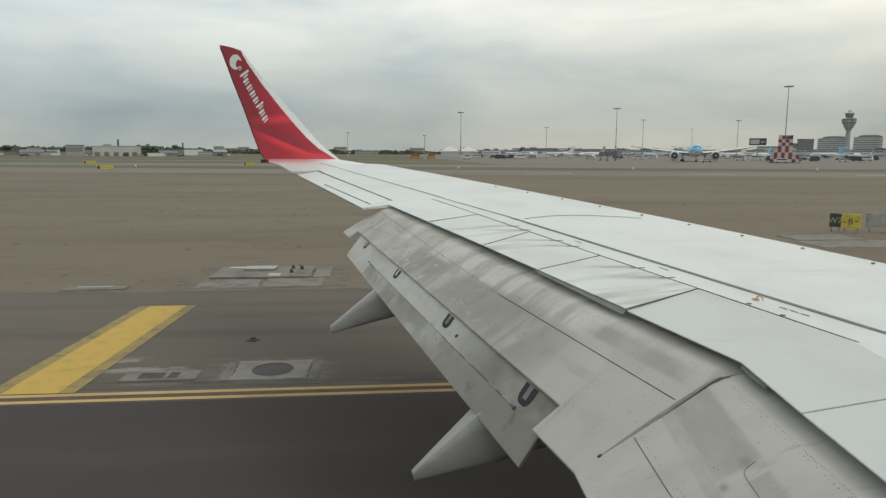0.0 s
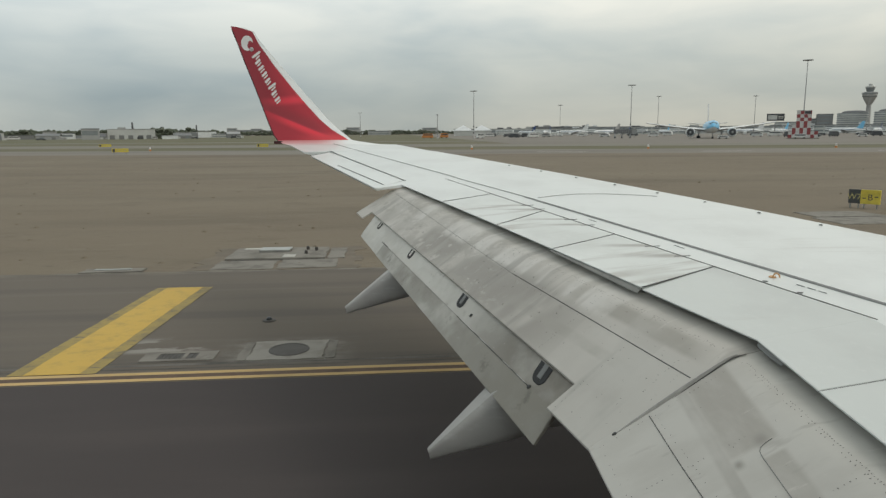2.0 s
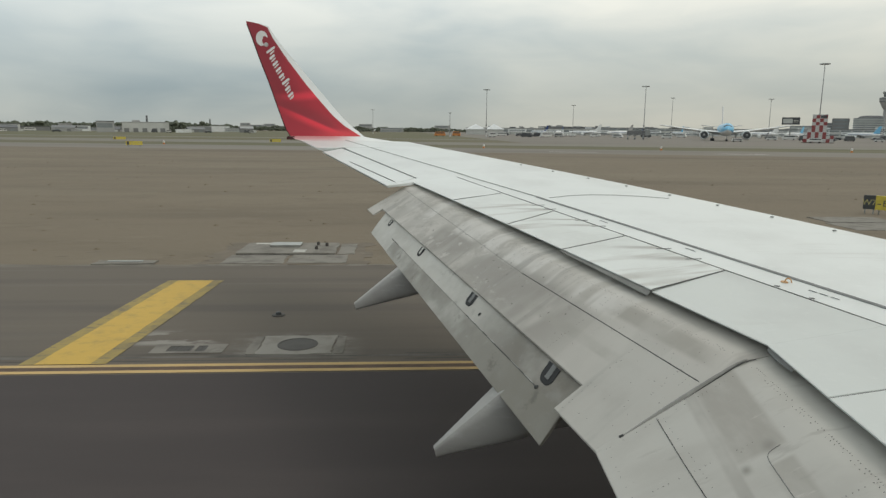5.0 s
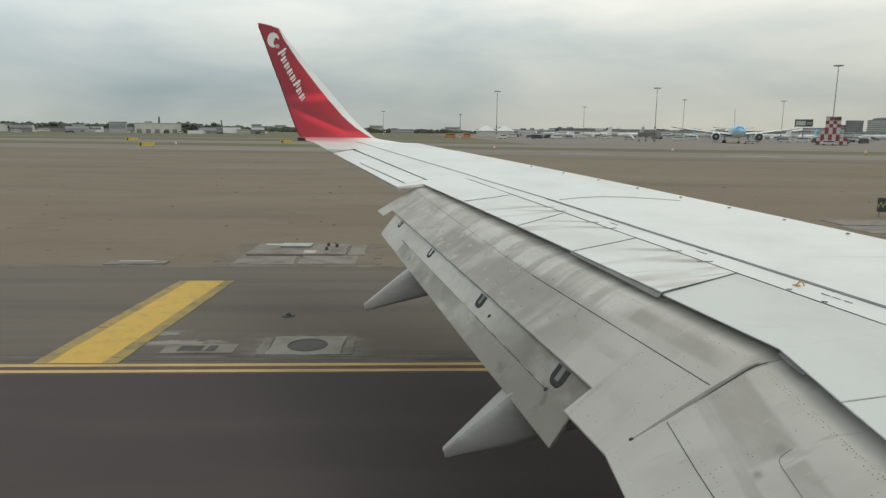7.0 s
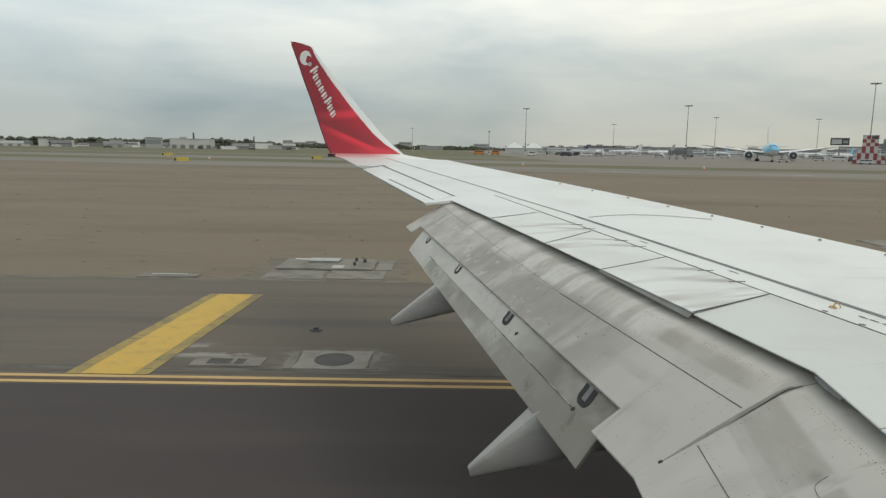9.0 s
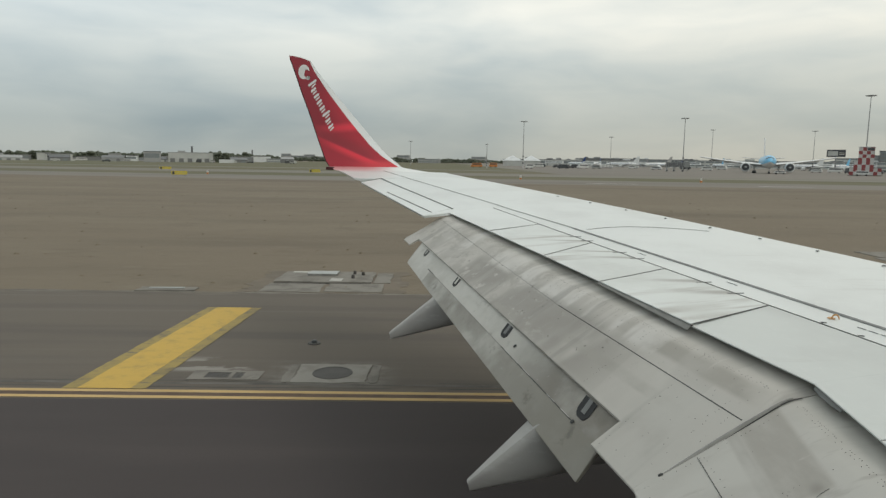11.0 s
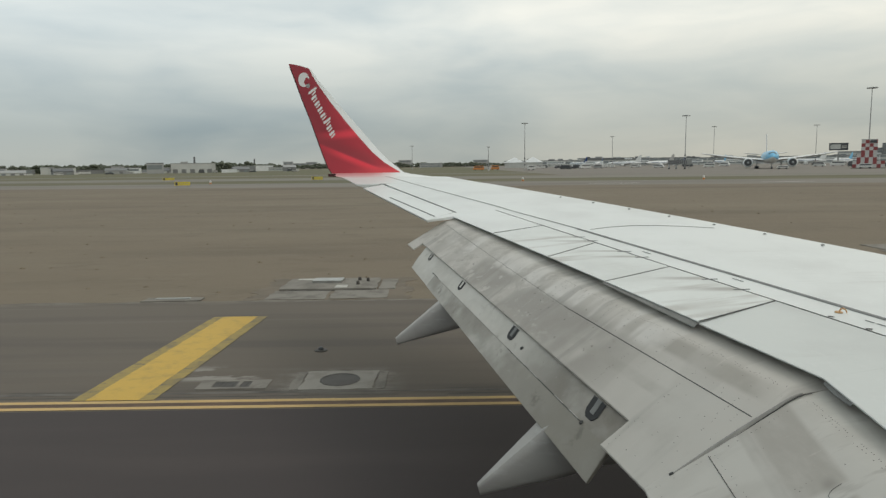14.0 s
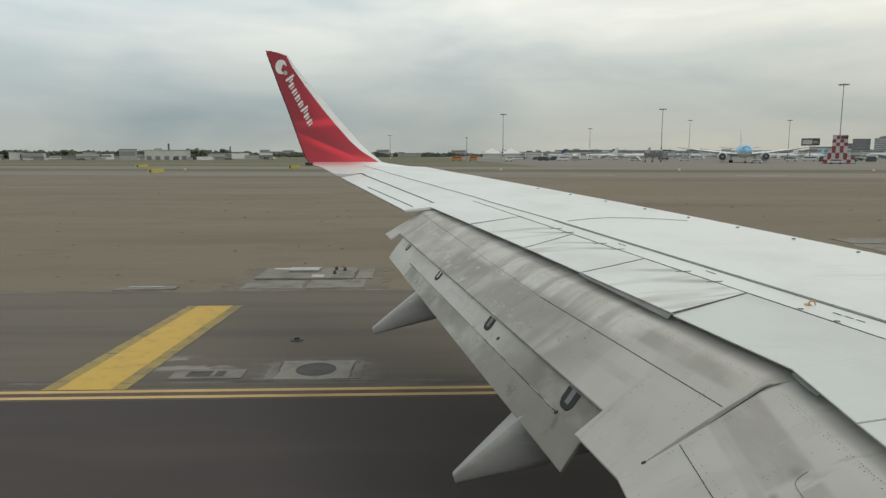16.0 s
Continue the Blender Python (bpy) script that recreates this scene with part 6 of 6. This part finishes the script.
for bearing, dist, l, w, h, mat, nm, lab in (
        (36.0, 420, 4.6, 1.9, 1.8, VEH_WHITE, "service_van", "small white van driving on the apron"), (32.0, 330, 5.5, 2.1, 2.2, VEH_WHITE, "service_van", "white van parked beside the chequered hut"),
        (11.2, 520, 7, 2.4, 2.8, VEH_DARK, "truck", "dark service truck on the apron"), (3.0, 480, 8, 2.5, 3.2, VEH_ORANGE, "truck", "orange works truck beside the mast"),
        (4.4, 500, 6, 2.4, 3.4, VEH_ORANGE, "truck", "orange works truck with crane body"), (8.2, 600, 9, 2.5, 3.0, VEH_WHITE, "truck", "white service truck near the hall"),
        (21.5, 480, 7, 2.4, 2.6, VEH_WHITE, "truck", "white apron truck beside the airliner"), (29.0, 520, 7, 2.4, 2.6, VEH_DARK, "truck", "dark baggage tractor on the apron"),
        (26.7, 338, 5, 2.0, 1.6, VEH_WHITE, "tow_tractor", "low white tow tractor at the nose gear"), (15.8, 560, 6, 2.4, 2.4, VEH_WHITE, "service_van", "white van on the apron road"),
        (19.9, 560, 8, 2.4, 3.0, VEH_DARK, "truck", "dark catering truck near the pier"), (-23.0, 860, 12, 2.6, 3.6, VEH_WHITE, "truck", "white lorry beside the warehouses"), (-28.0, 860, 12, 2.6, 3.6, VEH_WHITE, "truck", "white lorry in the freight yard")):
    vehicle(polar(bearing, dist, 4), l, w, h, mat, nm, lab)


# yellow taxiway signs
def taxi_sign(at, w, h):
    e = thing("taxiway_sign", "yellow taxiway sign with dark characters on posts", "airfield sign", at, "taxiway signs")
    part("board", boxes((-w / 2, w / 2, -0.12, 0.12, 0.4, 0.4 + h)), SIGN_BRIGHT, e)
    part("dark_board", boxes((-w * 0.44, -w * 0.30, -0.135, -0.12, 0.46, 0.34 + h)), VEH_DARK, e, "black sign field")
    for x0, x1 in ((-0.18, -0.06), (0.0, 0.10), (0.17, 0.36)):
        part("bar", boxes((w * x0, w * x1, -0.135, -0.12, 0.4 + h * 0.38, 0.4 + h * 0.62)), SIGN_YELLOW, e)
    for x in (-w * 0.35, w * 0.35):
        part("post", boxes((x - 0.05, x + 0.05, -0.05, 0.05, -0.03, 0.4)), GALV, e)
    return e


taxi_sign(polar(-21.2, 152, 0), 3.1, 0.75)
taxi_sign(polar(-22.2, 228, 0), 3.4, 0.75)
taxi_sign(polar(-10.6, 190, 0), 3.0, 0.8)


# more traffic and parked equipment along the apron
random.seed(77)
KINDS = [((2.2, 1.9), VEH_WHITE, "service_van", "white van parked along the apron road"), ((2.9, 2.4), VEH_DARK, "truck", "dark truck parked along the apron road"), ((3.1, 2.4), VEH_WHITE, "truck", "white box truck parked at the pier"), ((1.7, 1.8), VEH_DARK, "car", "small dark car on the apron road"), ((2.6, 2.2), GALV_PALE, "loader", "pale cargo loader parked at the pier")]
for i in range(34):
    (h, w), mat, nm, lab = random.choice(KINDS)
    b = random.choice((random.uniform(6, 24), random.uniform(26, 39), random.uniform(-36, -12)))
    d = random.uniform(430, 640) if b > 0 else random.uniform(640, 720)
    vehicle(polar(b, d, random.uniform(-40, 40)), random.uniform(4.2, 9.0), w, h, mat, nm, lab)


def baggage_dolly(at):
    """A flat cart with a pale load container."""
    e = thing("baggage_dolly", "pale metal cargo container on a low cart", "cargo dolly", at, "parked dollies")
    part("deck", boxes((-1.7, 1.7, -0.8, 0.8, 0.45, 0.6)), GALV, e)
    part("container", boxes((-1.5, 1.5, -0.75, 0.75, 0.6, 2.2)), VEH_WHITE, e)
    for x in (-1.2, 1.2):
        for y in (-0.7, 0.7):
            bm2 = bmesh.new()
            lathe(bm2, [(-0.08, 0.22), (0.08, 0.22)], 10)
            ob2 = part("wheel", bm2, BLACK, e)
            ob2.matrix_local = pose(x, y, 0.22, 90, 0, 0)
    return e


dolly = baggage_dolly(polar(14.2, 600, 10))
for i in range(15):
    copy_thing(dolly, polar(random.choice((13.0, 17.0, 28.0, 30.5, 35.0)) + random.uniform(-1.2, 1.2), random.uniform(560, 650), random.uniform(-60, 60)))


# taxiway sign pair beside the soil, and the blank back of another board
def letters(text, size, material, parent, x, z, y):
    cu = bpy.data.curves.new("characters", "FONT")
    cu.body, cu.size, cu.extrude, cu.align_x = text, size, 0.004, "CENTER"
    tmp = bpy.data.objects.new("characters", cu)
    me = bpy.data.meshes.new_from_object(tmp)
    bpy.data.objects.remove(tmp)
    me.materials.clear()
    me.materials.append(material)
    ob = new("characters", me)
    ob.parent, ob.matrix_local = parent, pose(x, y, z, 90, 0, 0)


near_sign = thing("taxiway_sign", "black and yellow taxiway sign standing in the soil", "airfield sign", polar(36.5, 38.5, -17) @ Matrix.Scale(0.8, 4), "taxiway signs")
frame_bm = boxes((-0.86, -0.22, -0.08, 0.08, 0.25, 1.10))
dark_board = part("dark_board", frame_bm, VEH_DARK, near_sign, "black sign board with yellow characters")
letters("W7", 0.50, SIGN_YELLOW, dark_board, -0.54, 0.50, -0.088)
light_board = part("yellow_board", boxes((-0.20, 0.86, -0.08, 0.08, 0.25, 1.10)), SIGN_BRIGHT, near_sign, "yellow sign board with black characters")
letters("B", 0.52, VEH_DARK, light_board, 0.33, 0.48, -0.088)
part("arrow_bar", boxes((0.56, 0.76, -0.09, -0.08, 0.66, 0.72)), VEH_DARK, light_board)
part("arrow_bar", boxes((-0.10, 0.10, -0.09, -0.08, 0.56, 0.62)), VEH_DARK, light_board)
for x in (-0.75, -0.3, 0.0, 0.7):
    part("post", boxes((x - 0.03, x + 0.03, -0.03, 0.03, -0.04, 0.25)), GALV, near_sign)
back_sign = thing("sign_back", "plain grey back of a taxiway sign in the soil", "airfield sign", polar(39.3, 39.5, 3) @ Matrix.Scale(0.8, 4), "taxiway signs")
part("board", boxes((-1.3, 1.3, -0.06, 0.06, 0.25, 1.15)), GALV_PALE, back_sign)
for x in (-1.28, -0.1, 1.1):
    part("edge_channel", boxes((x, x + 0.05, -0.08, -0.06, 0.25, 1.15)), GALV, back_sign)
for x in (-1.1, 0.0, 1.1):
    part("post", boxes((x - 0.03, x + 0.03, -0.03, 0.03, -0.04, 0.25)), GALV, back_sign)

# dark display board on a post behind the apron
board = thing("display_board", "dark display board on a post above the pier", "display board", polar(30.3, 760, 4))
part("post", boxes((-0.6, 0.6, 0.2, 1.0, 0, 13)), GALV, board)
part("board", boxes((-8, 8, 0, 0.9, 13, 20)), VEH_DARK, board)
part("pale_panel", boxes((-7, 1.5, -0.12, 0.0, 14.2, 18.6)), PALE_WALL, board, "pale printed panel")
for z in (15.2, 16.6):
    part("bar", boxes((2.4, 6.8, -0.12, 0.0, z, z + 0.7)), WHITE_MARK, board)


# low markers beside the far runway
def edge_marker(at):
    e = thing("edge_marker", "short orange and white runway edge marker", "edge marker", at, "runway markers")
    bm = bmesh.new()
    lathe(bm, [(0.0, 0.30), (0.06, 0.26), (0.42, 0.24)], 12)
    part("foot", bm, VEH_ORANGE, e, "orange lower half")
    bm = bmesh.new()
    lathe(bm, [(0.42, 0.24), (0.80, 0.20), (0.92, 0.10)], 12)
    part("cap", bm, VEH_WHITE, e, "white upper half")
    return e


marker = edge_marker(pose(-58, 156 + 0.2 * 58, 0.02))
for x in (-20, 18, 56, 94):
    copy_thing(marker, pose(x, 156 - 0.2 * x, 0.02))
